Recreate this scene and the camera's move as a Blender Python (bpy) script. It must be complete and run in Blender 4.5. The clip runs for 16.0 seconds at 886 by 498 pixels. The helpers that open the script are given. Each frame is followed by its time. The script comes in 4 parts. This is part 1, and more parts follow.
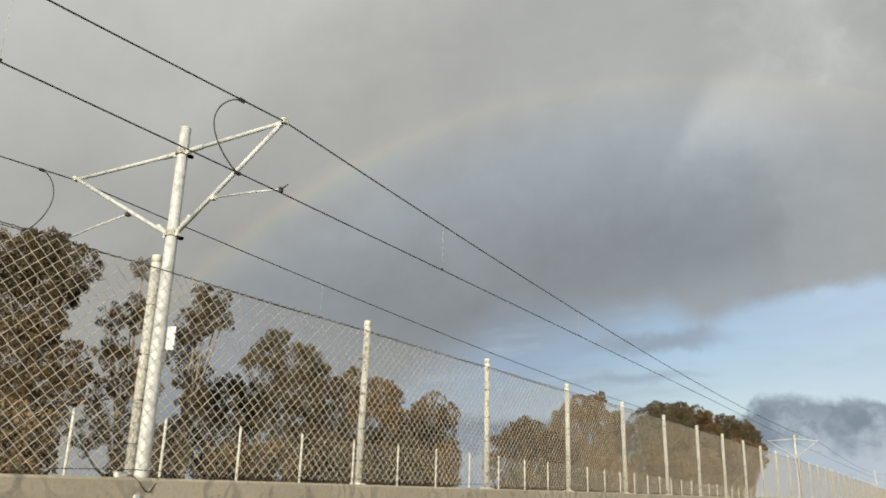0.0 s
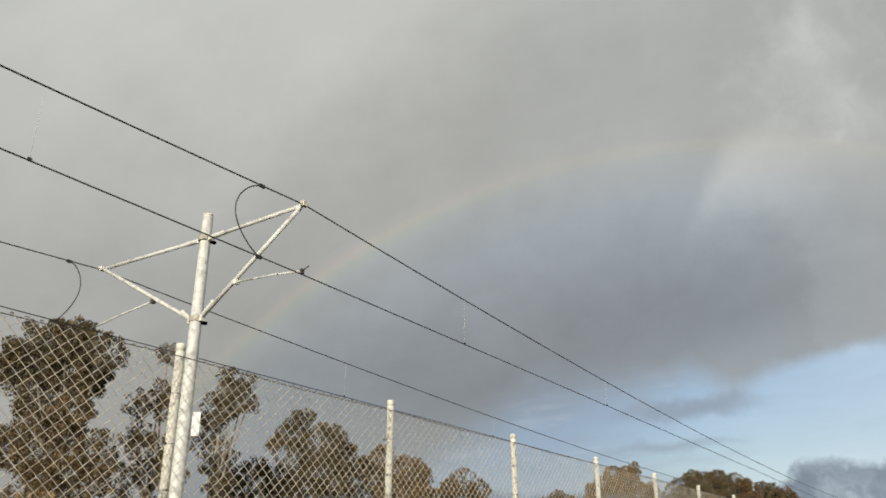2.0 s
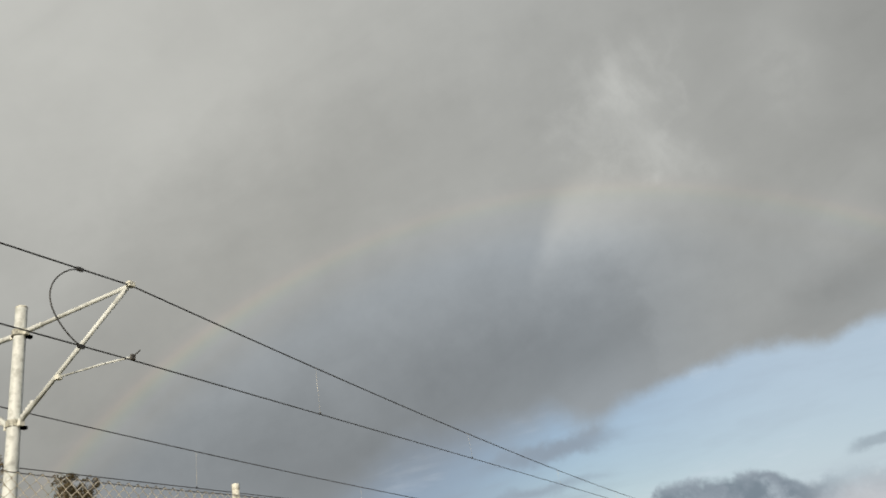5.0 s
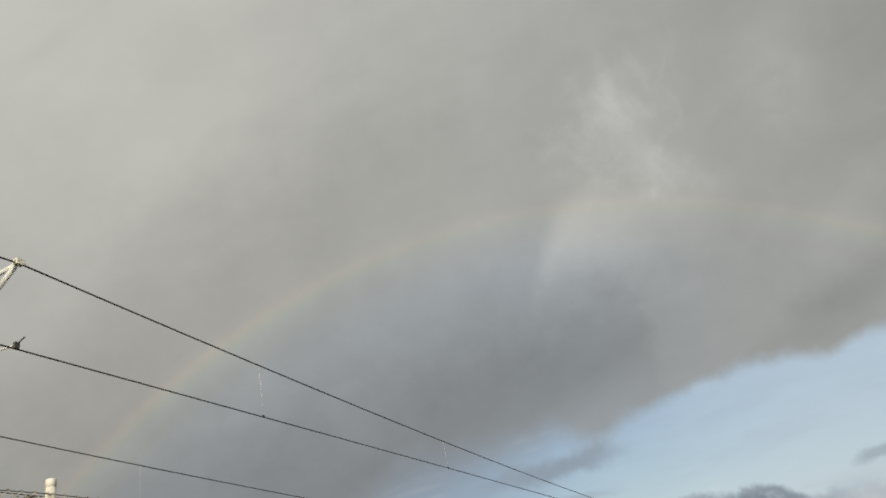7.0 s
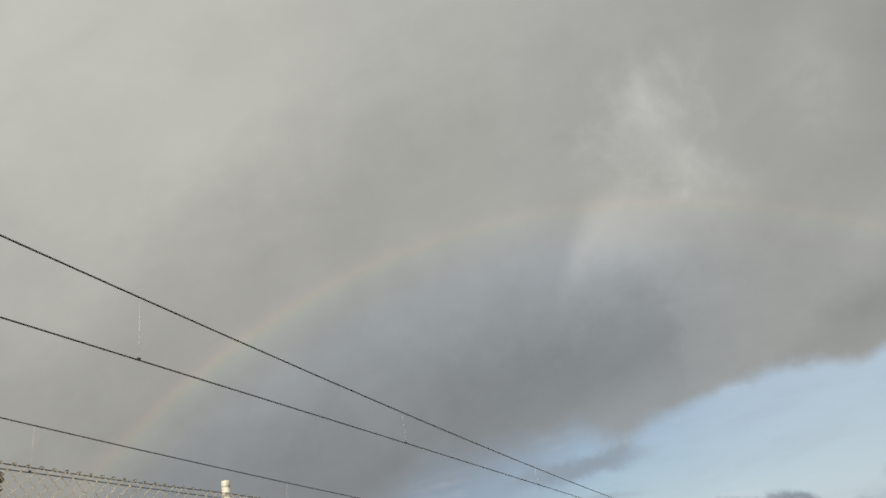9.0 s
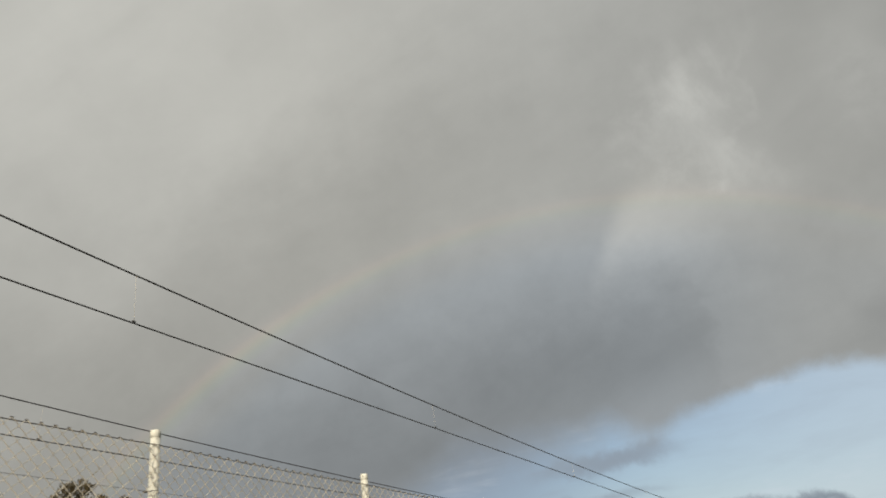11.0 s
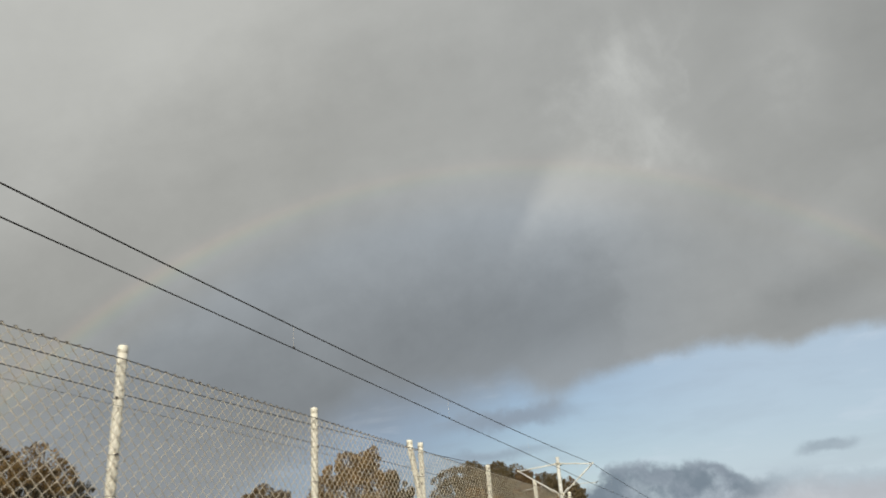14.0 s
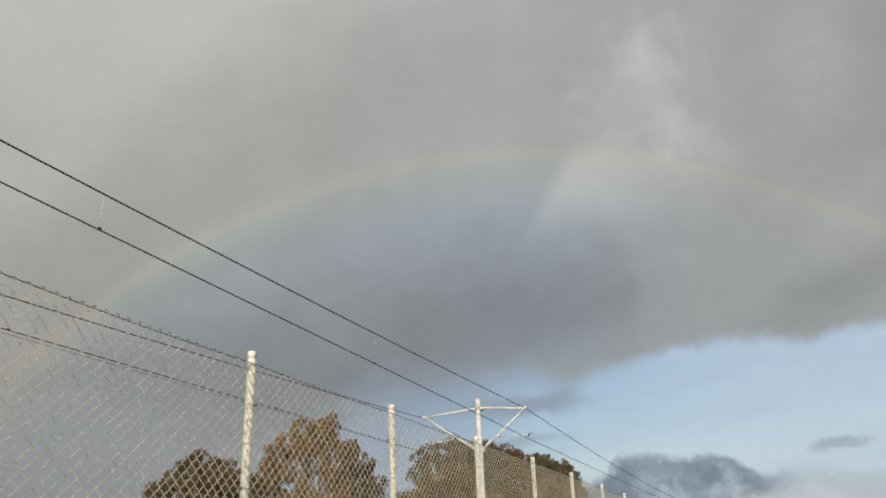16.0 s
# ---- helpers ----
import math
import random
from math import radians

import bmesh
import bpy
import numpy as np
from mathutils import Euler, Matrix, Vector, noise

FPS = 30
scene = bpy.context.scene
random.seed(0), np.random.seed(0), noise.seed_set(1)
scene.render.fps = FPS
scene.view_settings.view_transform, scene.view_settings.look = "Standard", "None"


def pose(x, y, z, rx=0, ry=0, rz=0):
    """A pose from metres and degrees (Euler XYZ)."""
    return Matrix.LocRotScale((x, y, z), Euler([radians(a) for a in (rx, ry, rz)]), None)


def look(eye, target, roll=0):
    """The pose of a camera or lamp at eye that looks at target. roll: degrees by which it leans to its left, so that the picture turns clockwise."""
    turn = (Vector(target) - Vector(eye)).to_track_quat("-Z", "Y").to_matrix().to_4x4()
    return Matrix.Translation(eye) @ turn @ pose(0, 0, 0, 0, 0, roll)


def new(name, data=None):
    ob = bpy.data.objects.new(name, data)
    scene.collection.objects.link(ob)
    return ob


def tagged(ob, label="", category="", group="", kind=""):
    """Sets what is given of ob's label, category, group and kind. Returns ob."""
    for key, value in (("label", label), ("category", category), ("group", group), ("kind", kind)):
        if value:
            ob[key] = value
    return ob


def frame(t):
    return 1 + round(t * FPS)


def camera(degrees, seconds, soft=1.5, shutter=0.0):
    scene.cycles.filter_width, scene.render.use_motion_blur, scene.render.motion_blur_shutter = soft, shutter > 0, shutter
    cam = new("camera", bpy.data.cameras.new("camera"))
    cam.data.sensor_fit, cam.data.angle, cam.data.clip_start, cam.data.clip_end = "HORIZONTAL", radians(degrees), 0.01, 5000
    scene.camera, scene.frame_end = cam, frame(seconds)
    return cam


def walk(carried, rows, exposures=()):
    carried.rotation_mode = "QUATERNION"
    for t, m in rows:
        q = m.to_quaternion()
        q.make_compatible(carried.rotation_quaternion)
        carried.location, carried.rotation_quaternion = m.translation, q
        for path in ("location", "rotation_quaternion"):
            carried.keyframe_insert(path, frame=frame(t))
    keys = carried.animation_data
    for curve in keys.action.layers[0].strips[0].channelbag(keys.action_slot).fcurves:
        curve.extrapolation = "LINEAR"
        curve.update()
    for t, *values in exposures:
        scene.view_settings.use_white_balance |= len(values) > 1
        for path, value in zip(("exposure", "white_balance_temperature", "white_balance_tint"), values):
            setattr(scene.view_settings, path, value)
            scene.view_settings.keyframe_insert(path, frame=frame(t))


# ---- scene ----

# ---------------------------------------------------------------- camera
cam = camera(58.36, 16.0, soft=1.8, shutter=0.08)
walk(cam, [
    (0, pose(0.032, -0.000, 1.327, 106.75, -1.45, 30.88)),
    (0.5, pose(0.104, -0.074, 1.327, 107.76, -1.68, 31.67)),
    (1, pose(0.118, -0.071, 1.330, 110.57, -1.02, 33.71)),
    (1.5, pose(0.122, -0.075, 1.343, 111.74, 0.30, 33.75)),
    (2, pose(0.123, -0.069, 1.340, 111.98, 0.24, 33.14)),
    (2.5, pose(0.112, -0.060, 1.342, 111.94, 0.42, 31.91)),
    (3, pose(0.097, -0.100, 1.340, 112.53, 0.64, 29.95)),
    (3.5, pose(0.113, -0.071, 1.344, 114.13, 1.33, 28.27)),
    (4, pose(0.126, -0.029, 1.349, 114.59, 3.83, 26.91)),
    (4.5, pose(0.140, 0.163, 1.360, 115.39, 8.11, 26.31)),
    (4.7, pose(0.135, 0.187, 1.360, 115.71, 9.46, 25.69)),
    (5.4, pose(0.086, 0.578, 1.347, 116.22, 9.88, 25.81)),
    (6.2, pose(0.030, 1.472, 1.332, 116.80, 10.35, 25.94)),
    (7, pose(-0.026, 2.796, 1.317, 117.38, 10.82, 26.08)),
    (7.5, pose(-0.016, 3.747, 1.327, 117.23, 10.46, 26.92)),
    (8, pose(-0.031, 4.625, 1.326, 117.11, 9.97, 26.71)),
    (8.8, pose(-0.105, 6.581, 1.313, 117.25, 9.02, 27.17)),
    (9.6, pose(-0.178, 9.704, 1.300, 117.39, 8.06, 27.62)),
    (10.5, pose(-0.261, 14.724, 1.286, 117.54, 6.98, 28.13)),
    (11, pose(-0.369, 17.980, 1.258, 116.71, 6.72, 28.95)),
    (11.5, pose(-0.420, 21.422, 1.221, 116.58, 6.00, 28.79)),
    (12, pose(-0.373, 25.016, 1.180, 115.98, 5.57, 27.74)),
    (12.5, pose(-0.333, 29.290, 1.120, 115.20, 4.86, 24.61)),
    (13, pose(-0.421, 33.798, 1.069, 113.27, 3.14, 22.52)),
    (13.5, pose(-0.680, 38.106, 1.093, 112.73, 3.08, 21.33)),
    (14, pose(-0.621, 42.100, 1.034, 112.51, 3.80, 21.50)),
    (14.5, pose(-0.632, 46.410, 0.983, 111.75, 3.35, 20.80)),
    (15, pose(-0.634, 50.714, 0.914, 111.34, 3.31, 21.32)),
    (15.5, pose(-0.634, 54.978, 0.860, 111.54, 2.87, 22.08)),
    (16, pose(-0.637, 59.157, 0.812, 111.55, 1.99, 21.99)),
], exposures=[(0, 0.16, 6500, 10), (1.5, 0.14, 6500, 10), (3.5, 0.08, 6500, 10), (5.0, 0.0, 6600, 10), (7.0, -0.02, 6710, 10), (11.0, -0.02, 6700, 10), (12.5, 0.0, 6550, 10), (16.0, 0.0, 6500, 10)])

# ---------------------------------------------------------------- world and sun
SUN_AZ, SUN_EL = 17.0, 13.9            # the bow's centre lies opposite the sun
ANTI = (-math.sin(radians(SUN_AZ)) * math.cos(radians(SUN_EL)),
        math.cos(radians(SUN_AZ)) * math.cos(radians(SUN_EL)), -math.sin(radians(SUN_EL)))


class Nodes:
    """Short calls for building a node tree."""

    def __init__(self, tree):
        self.t = tree

    def put(self, sock, v):
        if isinstance(v, bpy.types.NodeSocket):
            self.t.links.new(v, sock)
        elif v is not None:
            sock.default_value = v

    def node(self, kind, **props):
        n = self.t.nodes.new(kind)
        for k, v in props.items():
            if k == "noise_dimensions":
                n.noise_dimensions = v
            elif k == "interpolation_type":
                n.interpolation_type = v
            elif k == "feature":
                n.feature = v
        return n

    def m(self, op, a, b=None, c=None):
        n = self.t.nodes.new("ShaderNodeMath")
        n.operation = op
        for i, v in enumerate((a, b, c)):
            self.put(n.inputs[i], v)
        return n.outputs[0]

    def add(self, *v):
        s = v[0]
        for x in v[1:]:
            s = self.m("ADD", s, x)
        return s

    def mul(self, *v):
        s = v[0]
        for x in v[1:]:
            s = self.m("MULTIPLY", s, x)
        return s

    def dot(self, a, b):
        n = self.t.nodes.new("ShaderNodeVectorMath")
        n.operation = "DOT_PRODUCT"
        self.put(n.inputs[0], a)
        self.put(n.inputs[1], b)
        return n.outputs["Value"]

    def vec(self, x, y, z=0.0):
        n = self.t.nodes.new("ShaderNodeCombineXYZ")
        for i, v in enumerate((x, y, z)):
            self.put(n.inputs[i], v)
        return n.outputs[0]

    def noise(self, vec, scale, detail=4.0, rough=0.5, warp=0.0):
        n = self.t.nodes.new("ShaderNodeTexNoise")
        self.put(n.inputs["Vector"], vec)
        n.inputs["Scale"].default_value = scale
        n.inputs["Detail"].default_value = detail
        n.inputs["Roughness"].default_value = rough
        n.inputs["Distortion"].default_value = warp
        return n.outputs["Fac"]

    def smooth(self, x, lo, hi, a=0.0, b=1.0):
        n = self.t.nodes.new("ShaderNodeMapRange")
        n.interpolation_type = "SMOOTHSTEP"
        self.put(n.inputs["Value"], x)
        for k, v in (("From Min", lo), ("From Max", hi), ("To Min", a), ("To Max", b)):
            self.put(n.inputs[k], v)
        return n.outputs["Result"]

    def gauss(self, p, q, pc, qc, sp, sq, ang=0.0):
        ca, sa = math.cos(radians(ang)), math.sin(radians(ang))
        dp, dq = self.m("SUBTRACT", p, pc), self.m("SUBTRACT", q, qc)
        a = self.add(self.mul(dp, ca / sp), self.mul(dq, sa / sp))
        b = self.add(self.mul(dp, -sa / sq), self.mul(dq, ca / sq))
        r = self.add(self.mul(a, a), self.mul(b, b))
        return self.m("POWER", 2.718, self.mul(r, -1.0))

    def mix(self, fac, a, b, mode="MIX"):
        n = self.t.nodes.new("ShaderNodeMix")
        n.data_type, n.blend_type = "RGBA", mode
        self.put(n.inputs[0], fac)
        for sock, v in ((n.inputs[6], a), (n.inputs[7], b)):
            self.put(sock, (*v, 1.0) if isinstance(v, tuple) else v)
        return n.outputs[2]

    def grey(self, v):
        n = self.t.nodes.new("ShaderNodeCombineColor")
        for i in range(3):
            self.put(n.inputs[i], v)
        return n.outputs[0]

    def ramp(self, fac, stops):
        n = self.t.nodes.new("ShaderNodeValToRGB")
        self.put(n.inputs[0], fac)
        e = n.color_ramp.elements
        while len(e) < len(stops):
            e.new(0.5)
        for el, (pos, col) in zip(e, stops):
            el.position, el.color = pos, (*col, 1.0)
        return n.outputs[0]


def make_world():
    """A rain-cloud deck with a torn lower edge over a band of clear sky, and a faint rainbow."""
    w = bpy.data.worlds.new("sky")
    scene.world = w
    w.use_nodes = True
    w.node_tree.nodes.clear()
    g = Nodes(w.node_tree)
    d = g.node("ShaderNodeTexCoord").outputs["Generated"]
    az, el = radians(26), radians(24)
    fw = (-math.sin(az) * math.cos(el), math.cos(az) * math.cos(el), math.sin(el))
    rt = (math.cos(az), math.sin(az), 0.0)
    up = (math.sin(az) * math.sin(el), -math.cos(az) * math.sin(el), math.cos(el))
    k = g.dot(d, fw)
    kk = g.m("MAXIMUM", k, 0.12)
    p0, q0 = g.m("DIVIDE", g.dot(d, rt), kk), g.m("DIVIDE", g.dot(d, up), kk)
    # ragged outlines
    n1 = g.m("SUBTRACT", g.noise(d, 4.5, 7, 0.58), 0.5)
    n2 = g.m("SUBTRACT", g.noise(d, 13.0, 6, 0.6), 0.5)
    n3 = g.m("SUBTRACT", g.noise(g.vec(g.mul(p0, 1.0), g.add(g.mul(q0, 2.2), g.mul(p0, -0.7)), 3.1), 3.0, 6, 0.55, 0.4), 0.5)
    n6 = g.m("SUBTRACT", g.noise(d, 30.0, 5, 0.6), 0.5)
    p = g.add(p0, g.mul(n1, 0.10))
    q = g.add(q0, g.mul(n2, 0.05), g.mul(n1, 0.03))

    # brightness of the cloud deck; wisps with finer outlines stand above the bow
    pw = g.add(p0, g.mul(n2, 0.22), g.mul(n6, 0.08))
    qw = g.add(q0, g.mul(n1, 0.14), g.mul(n6, 0.08))
    wedge = g.m("SUBTRACT", g.add(p, g.mul(q, -0.55)), 0.197)
    sheen = g.mul(g.smooth(wedge, -0.016, 0.022), g.m("POWER", 2.718, g.mul(g.m("MAXIMUM", wedge, 0.0), -8.5)), g.gauss(p, q, 0.24, 0.032, 0.30, 0.056))
    wisps = g.add(g.gauss(pw, qw, 0.345, 0.205, 0.036, 0.062, -30), g.mul(g.gauss(pw, qw, 0.296, 0.190, 0.030, 0.045, -35), 0.6),
                  g.mul(g.gauss(pw, qw, 0.370, 0.108, 0.070, 0.036, -12), 0.9), g.mul(g.gauss(pw, qw, 0.410, 0.200, 0.012, 0.10, -14), 0.3),
                  g.mul(g.gauss(pw, qw, 0.36, 0.17, 0.11, 0.14, -12), 0.28), g.mul(g.gauss(pw, qw, 0.578, 0.200, 0.04, 0.05), 0.3))
    wisps = g.mul(wisps, g.smooth(g.noise(g.vec(g.add(p0, g.mul(q0, 0.45)), g.mul(q0, 0.55), 5.3), 11.0, 6, 0.62, 0.5), 0.30, 0.72, 0.35, 1.35))
    lip = g.add(p, g.mul(q, 0.35), g.mul(n6, 0.05))
    core = g.mul(g.gauss(p, q, 0.19, -0.118, 0.25, 0.085, 9), g.smooth(lip, 0.302, 0.272, 0.30, 1.0))
    lum = g.add(0.362,
                g.mul(g.gauss(p, q, -0.45, 0.33, 0.50, 0.30, 20), 0.155),
                g.mul(g.gauss(p, q, -0.10, 0.58, 0.50, 0.25), 0.06),
                g.mul(g.gauss(p, q, -0.05, 0.14, 0.30, 0.07, 20), -0.03),
                g.mul(g.gauss(p, q, -0.30, -0.20, 0.35, 0.14, -10), -0.05),
                g.mul(g.gauss(p, q, 0.04, -0.14, 0.28, 0.13, 10), -0.050),
                g.mul(core, -0.068),
                g.mul(g.gauss(p, q, 0.60, -0.10, 0.12, 0.035, 25), -0.05),
                g.mul(g.gauss(p, q, 0.40, -0.10, 0.12, 0.06), -0.02),
                g.mul(g.gauss(p, q, 0.10, 0.17, 0.20, 0.05, 22), -0.02),
                g.mul(g.gauss(p, q, 0.78, 0.25, 0.14, 0.35), -0.05),
                g.mul(sheen, 0.120),
                g.mul(wisps, 0.072),
                g.mul(g.gauss(p, q, 0.50, 0.26, 0.12, 0.12), -0.014),
                g.mul(g.gauss(p, q, -0.13, -0.225, 0.24, 0.075, -4), -0.040),
                g.mul(g.gauss(p, q, 0.22, 0.16, 0.22, 0.20), 0.035),
                g.mul(g.gauss(p, q, 0.55, 0.22, 0.06, 0.10, -20), 0.04),
                g.mul(g.gauss(p, q, -0.48, -0.36, 0.34, 0.11), -0.085),
                g.mul(g.gauss(p, q, 0.235, 0.150, 0.055, 0.070, -20), -0.025),
                g.mul(g.gauss(p, q, -0.24, 0.23, 0.16, 0.05, 32), 0.04),
                g.mul(n3, 0.115), g.mul(n2, 0.058), g.mul(n6, 0.018))
    lum = g.m("MAXIMUM", lum, 0.06)
    inside = g.smooth(g.m("ARCCOSINE", g.dot(d, ANTI)), radians(42.5), radians(37.5))
    cool = g.m("MINIMUM", g.add(g.mul(inside, g.smooth(p0, 0.50, 0.22, 0.25, 0.85)), g.mul(g.smooth(p0, -0.2, 0.3), 0.15), g.mul(sheen, -0.35)), 1.0)
    tint = g.mix(cool, (0.988, 1.0, 0.950), (0.905, 1.0, 1.080))
    cloud = g.mix(1.0, g.grey(lum), tint, "MULTIPLY")

    # the rainbow: red outside, violet inside
    ang = g.mul(g.m("ARCCOSINE", g.dot(d, ANTI)), 180 / math.pi)
    bow = g.ramp(g.m("DIVIDE", g.m("SUBTRACT", ang, 40.15), 2.9), [
        (0.0, (0, 0, 0)), (0.22, (0.010, 0.016, 0.026)), (0.42, (0.016, 0.036, 0.022)),
        (0.56, (0.050, 0.046, 0.013)), (0.68, (0.060, 0.034, 0.018)), (0.80, (0.022, 0.011, 0.010)), (1.0, (0, 0, 0))])
    strength = g.add(0.42, g.mul(g.gauss(p0, q0, -0.25, -0.08, 0.17, 0.20), 0.42), g.mul(n3, 0.5))
    cloud = g.mix(1.0, cloud, g.mix(1.0, bow, g.grey(strength), "MULTIPLY"), "ADD")

    # clear sky below the deck
    sky = g.node("ShaderNodeTexSky")
    sky.sky_type, sky.sun_disc = "NISHITA", False
    sky.sun_elevation, sky.sun_rotation = radians(SUN_EL), radians(180 - SUN_AZ)
    clear = g.mix(1.0, sky.outputs[0], (0.0955, 0.0955, 0.1045), "MULTIPLY")
    haze = g.m("MINIMUM", g.add(g.mul(g.smooth(p0, 0.05, 0.55), 0.6), g.mul(g.smooth(q0, -0.27, -0.42), 0.5)), 1.0)
    clear = g.mix(haze, clear, (0.545, 0.646, 0.730))
    veil = g.smooth(p0, 0.27, -0.02)
    clear = g.mix(g.mul(veil, 0.72), clear, (0.255, 0.315, 0.415))
    n5 = g.noise(g.vec(g.mul(p0, 1.0), g.add(g.mul(q0, 4.5), g.mul(p0, -0.4)), 7.7), 5.0, 7, 0.6, 0.3)
    clear = g.mix(g.mul(g.smooth(n5, 0.48, 0.70), g.smooth(p0, 0.30, 0.05, 0.12, 0.55)), clear, (0.30, 0.345, 0.41))
    clear = g.mix(g.mul(g.smooth(n5, 0.46, 0.28), 0.30), clear, (0.62, 0.70, 0.79))
    # wisps and a low bank in the clear band
    q2 = g.add(q0, g.mul(n2, 0.06), g.mul(n1, 0.05))
    wisp = g.m("MAXIMUM", g.gauss(p, q2, 0.178, -0.245, 0.10, 0.018, 5), g.mul(g.gauss(p, q2, 0.15, -0.297, 0.12, 0.010), 0.6))
    clear = g.mix(g.mul(g.smooth(wisp, 0.15, 1.0), 0.8), clear, (0.26, 0.31, 0.375))
    n4 = g.m("SUBTRACT", g.noise(d, 9.0, 6, 0.55), 0.5)
    pb = g.add(p0, g.mul(n4, 0.08), g.mul(n6, 0.03))
    qb = g.add(q0, g.mul(n2, 0.04), g.mul(n6, 0.022))
    low = g.mul(g.smooth(qb, -0.335, -0.375), g.smooth(p0, 0.20, 0.34))
    clear = g.mix(g.mul(low, 0.75), clear, g.mix(g.smooth(p0, 0.40, 0.58), (0.37, 0.42, 0.48), (0.55, 0.555, 0.575)))
    n7 = g.m("SUBTRACT", g.noise(d, 17.0, 5, 0.62), 0.5)
    rim = g.add(-0.318, g.mul(n7, 0.034), g.mul(n6, 0.036), g.mul(g.smooth(pb, 0.44, 0.50), -0.016), g.mul(g.smooth(pb, 0.32, 0.275), -0.025))
    below = g.m("SUBTRACT", rim, q0)
    puff = g.mul(g.smooth(below, -0.004, 0.012), g.smooth(g.add(below, g.mul(n7, 0.10)), 0.072, 0.020), g.smooth(pb, 0.56, 0.46, 0.25, 1.0))
    puff = g.m("MAXIMUM", puff, g.mul(g.smooth(g.gauss(pb, qb, 0.61, -0.300, 0.05, 0.010, 10), 0.2, 0.9), 0.5))
    clear = g.mix(g.mul(puff, 0.92), clear, g.mix(g.smooth(n6, -0.1, 0.16), (0.170, 0.215, 0.262), (0.245, 0.29, 0.345)))

    edge = g.add(-0.236, g.mul(p0, 0.140), g.mul(n1, 0.02), g.mul(n2, 0.045), g.mul(n4, 0.018),
                 g.mul(g.gauss(p0, 0.0, 0.237, 0.0, 0.035, 1.0), -0.014), g.mul(g.gauss(p0, 0.0, 0.185, 0.0, 0.02, 1.0), 0.010),
                 g.mul(g.gauss(p0, 0.0, 0.556, 0.0, 0.032, 1.0), -0.020), g.mul(g.gauss(p0, 0.0, 0.44, 0.0, 0.08, 1.0), 0.016),
                 g.mul(g.m("MAXIMUM", g.m("SUBTRACT", -0.02, p0), 0.0), -0.5))
    soft = g.smooth(p0, 0.35, 0.0, 0.014, 0.06)
    deck = g.smooth(g.m("DIVIDE", g.m("SUBTRACT", q0, edge), soft), -1.0, 1.0)
    col = g.mix(deck, clear, cloud)
    # towards the sun, out of view, the sky is brighter
    col = g.mix(g.smooth(k, 0.3, -0.6), col, (0.50, 0.50, 0.49))
    bg = g.node("ShaderNodeBackground")
    g.put(bg.inputs["Color"], col)
    bg.inputs["Strength"].default_value = 1.0
    out = g.node("ShaderNodeOutputWorld")
    w.node_tree.links.new(bg.outputs[0], out.inputs[0])


make_world()
sun = new("sun", bpy.data.lights.new("sun", "SUN"))
sun.data.energy, sun.data.angle, sun.data.color = 3.6, radians(0.6), (1.0, 0.915, 0.75)
sun.matrix_world = look((20, -60, 20), (20 + ANTI[0], -60 + ANTI[1], 20 + ANTI[2]))


# ---------------------------------------------------------------- materials
def material(name, rough=0.7, metal=0.0):
    m = bpy.data.materials.new(name)
    m.use_nodes = True
    g = Nodes(m.node_tree)
    b = m.node_tree.nodes["Principled BSDF"]
    b.inputs["Roughness"].default_value, b.inputs["Metallic"].default_value = rough, metal
    return m, g, b


def bump(g, b, height, strength, dist=0.02):
    n = g.node("ShaderNodeBump")
    n.inputs["Strength"].default_value, n.inputs["Distance"].default_value = strength, dist
    g.put(n.inputs["Height"], height)
    g.put(b.inputs["Normal"], n.outputs[0])


def place(g):
    return g.node("ShaderNodeNewGeometry").outputs["Position"]


def island(g):
    return g.node("ShaderNodeNewGeometry").outputs["Random Per Island"]


def object_random(g):
    return g.node("ShaderNodeObjectInfo").outputs["Random"]


def concrete():
    m, g, b = material("weathered_concrete", 0.9)
    pos = place(g)
    big, fine, streak = g.noise(pos, 0.7, 5, 0.6), g.noise(pos, 28, 6, 0.65), g.noise(pos, 3.0, 5, 0.6, 1.0)
    col = g.mix(g.smooth(big, 0.3, 0.7), (0.46, 0.405, 0.295), (0.60, 0.535, 0.405))
    loop = g.m("ABSOLUTE", g.m("SUBTRACT", g.noise(pos, 2.2, 2, 0.4, 1.6), 0.5))
    col = g.mix(g.mul(g.smooth(loop, 0.075, 0.015), g.smooth(big, 0.42, 0.55), 0.42), col, (0.12, 0.105, 0.09))
    col = g.mix(g.smooth(streak, 0.58, 0.68, 0.0, 0.5), col, (0.20, 0.18, 0.15))
    col = g.mix(g.smooth(fine, 0.45, 0.75, 0.0, 0.35), col, (0.20, 0.18, 0.15))
    g.put(b.inputs["Base Color"], col)
    bump(g, b, g.add(fine, g.mul(streak, 0.4)), 0.5, 0.01)
    return m


def steel(name, light, dark, rough=0.5, metal=0.0, scale=9.0, dark_from=0.42):
    m, g, b = material(name, rough, metal)
    pos = place(g)
    n, fine = g.noise(pos, scale, 5, 0.6), g.noise(pos, 70, 3, 0.6)
    col = g.mix(g.smooth(n, dark_from, 0.68), light, dark)
    col = g.mix(g.mul(fine, 0.25), col, dark)
    col = g.mix(g.mul(object_random(g), 0.12), col, dark)
    g.put(b.inputs["Base Color"], col)
    g.put(b.inputs["Roughness"], g.smooth(fine, 0.2, 0.8, rough - 0.1, rough + 0.15))
    bump(g, b, fine, 0.15, 0.004)
    return m


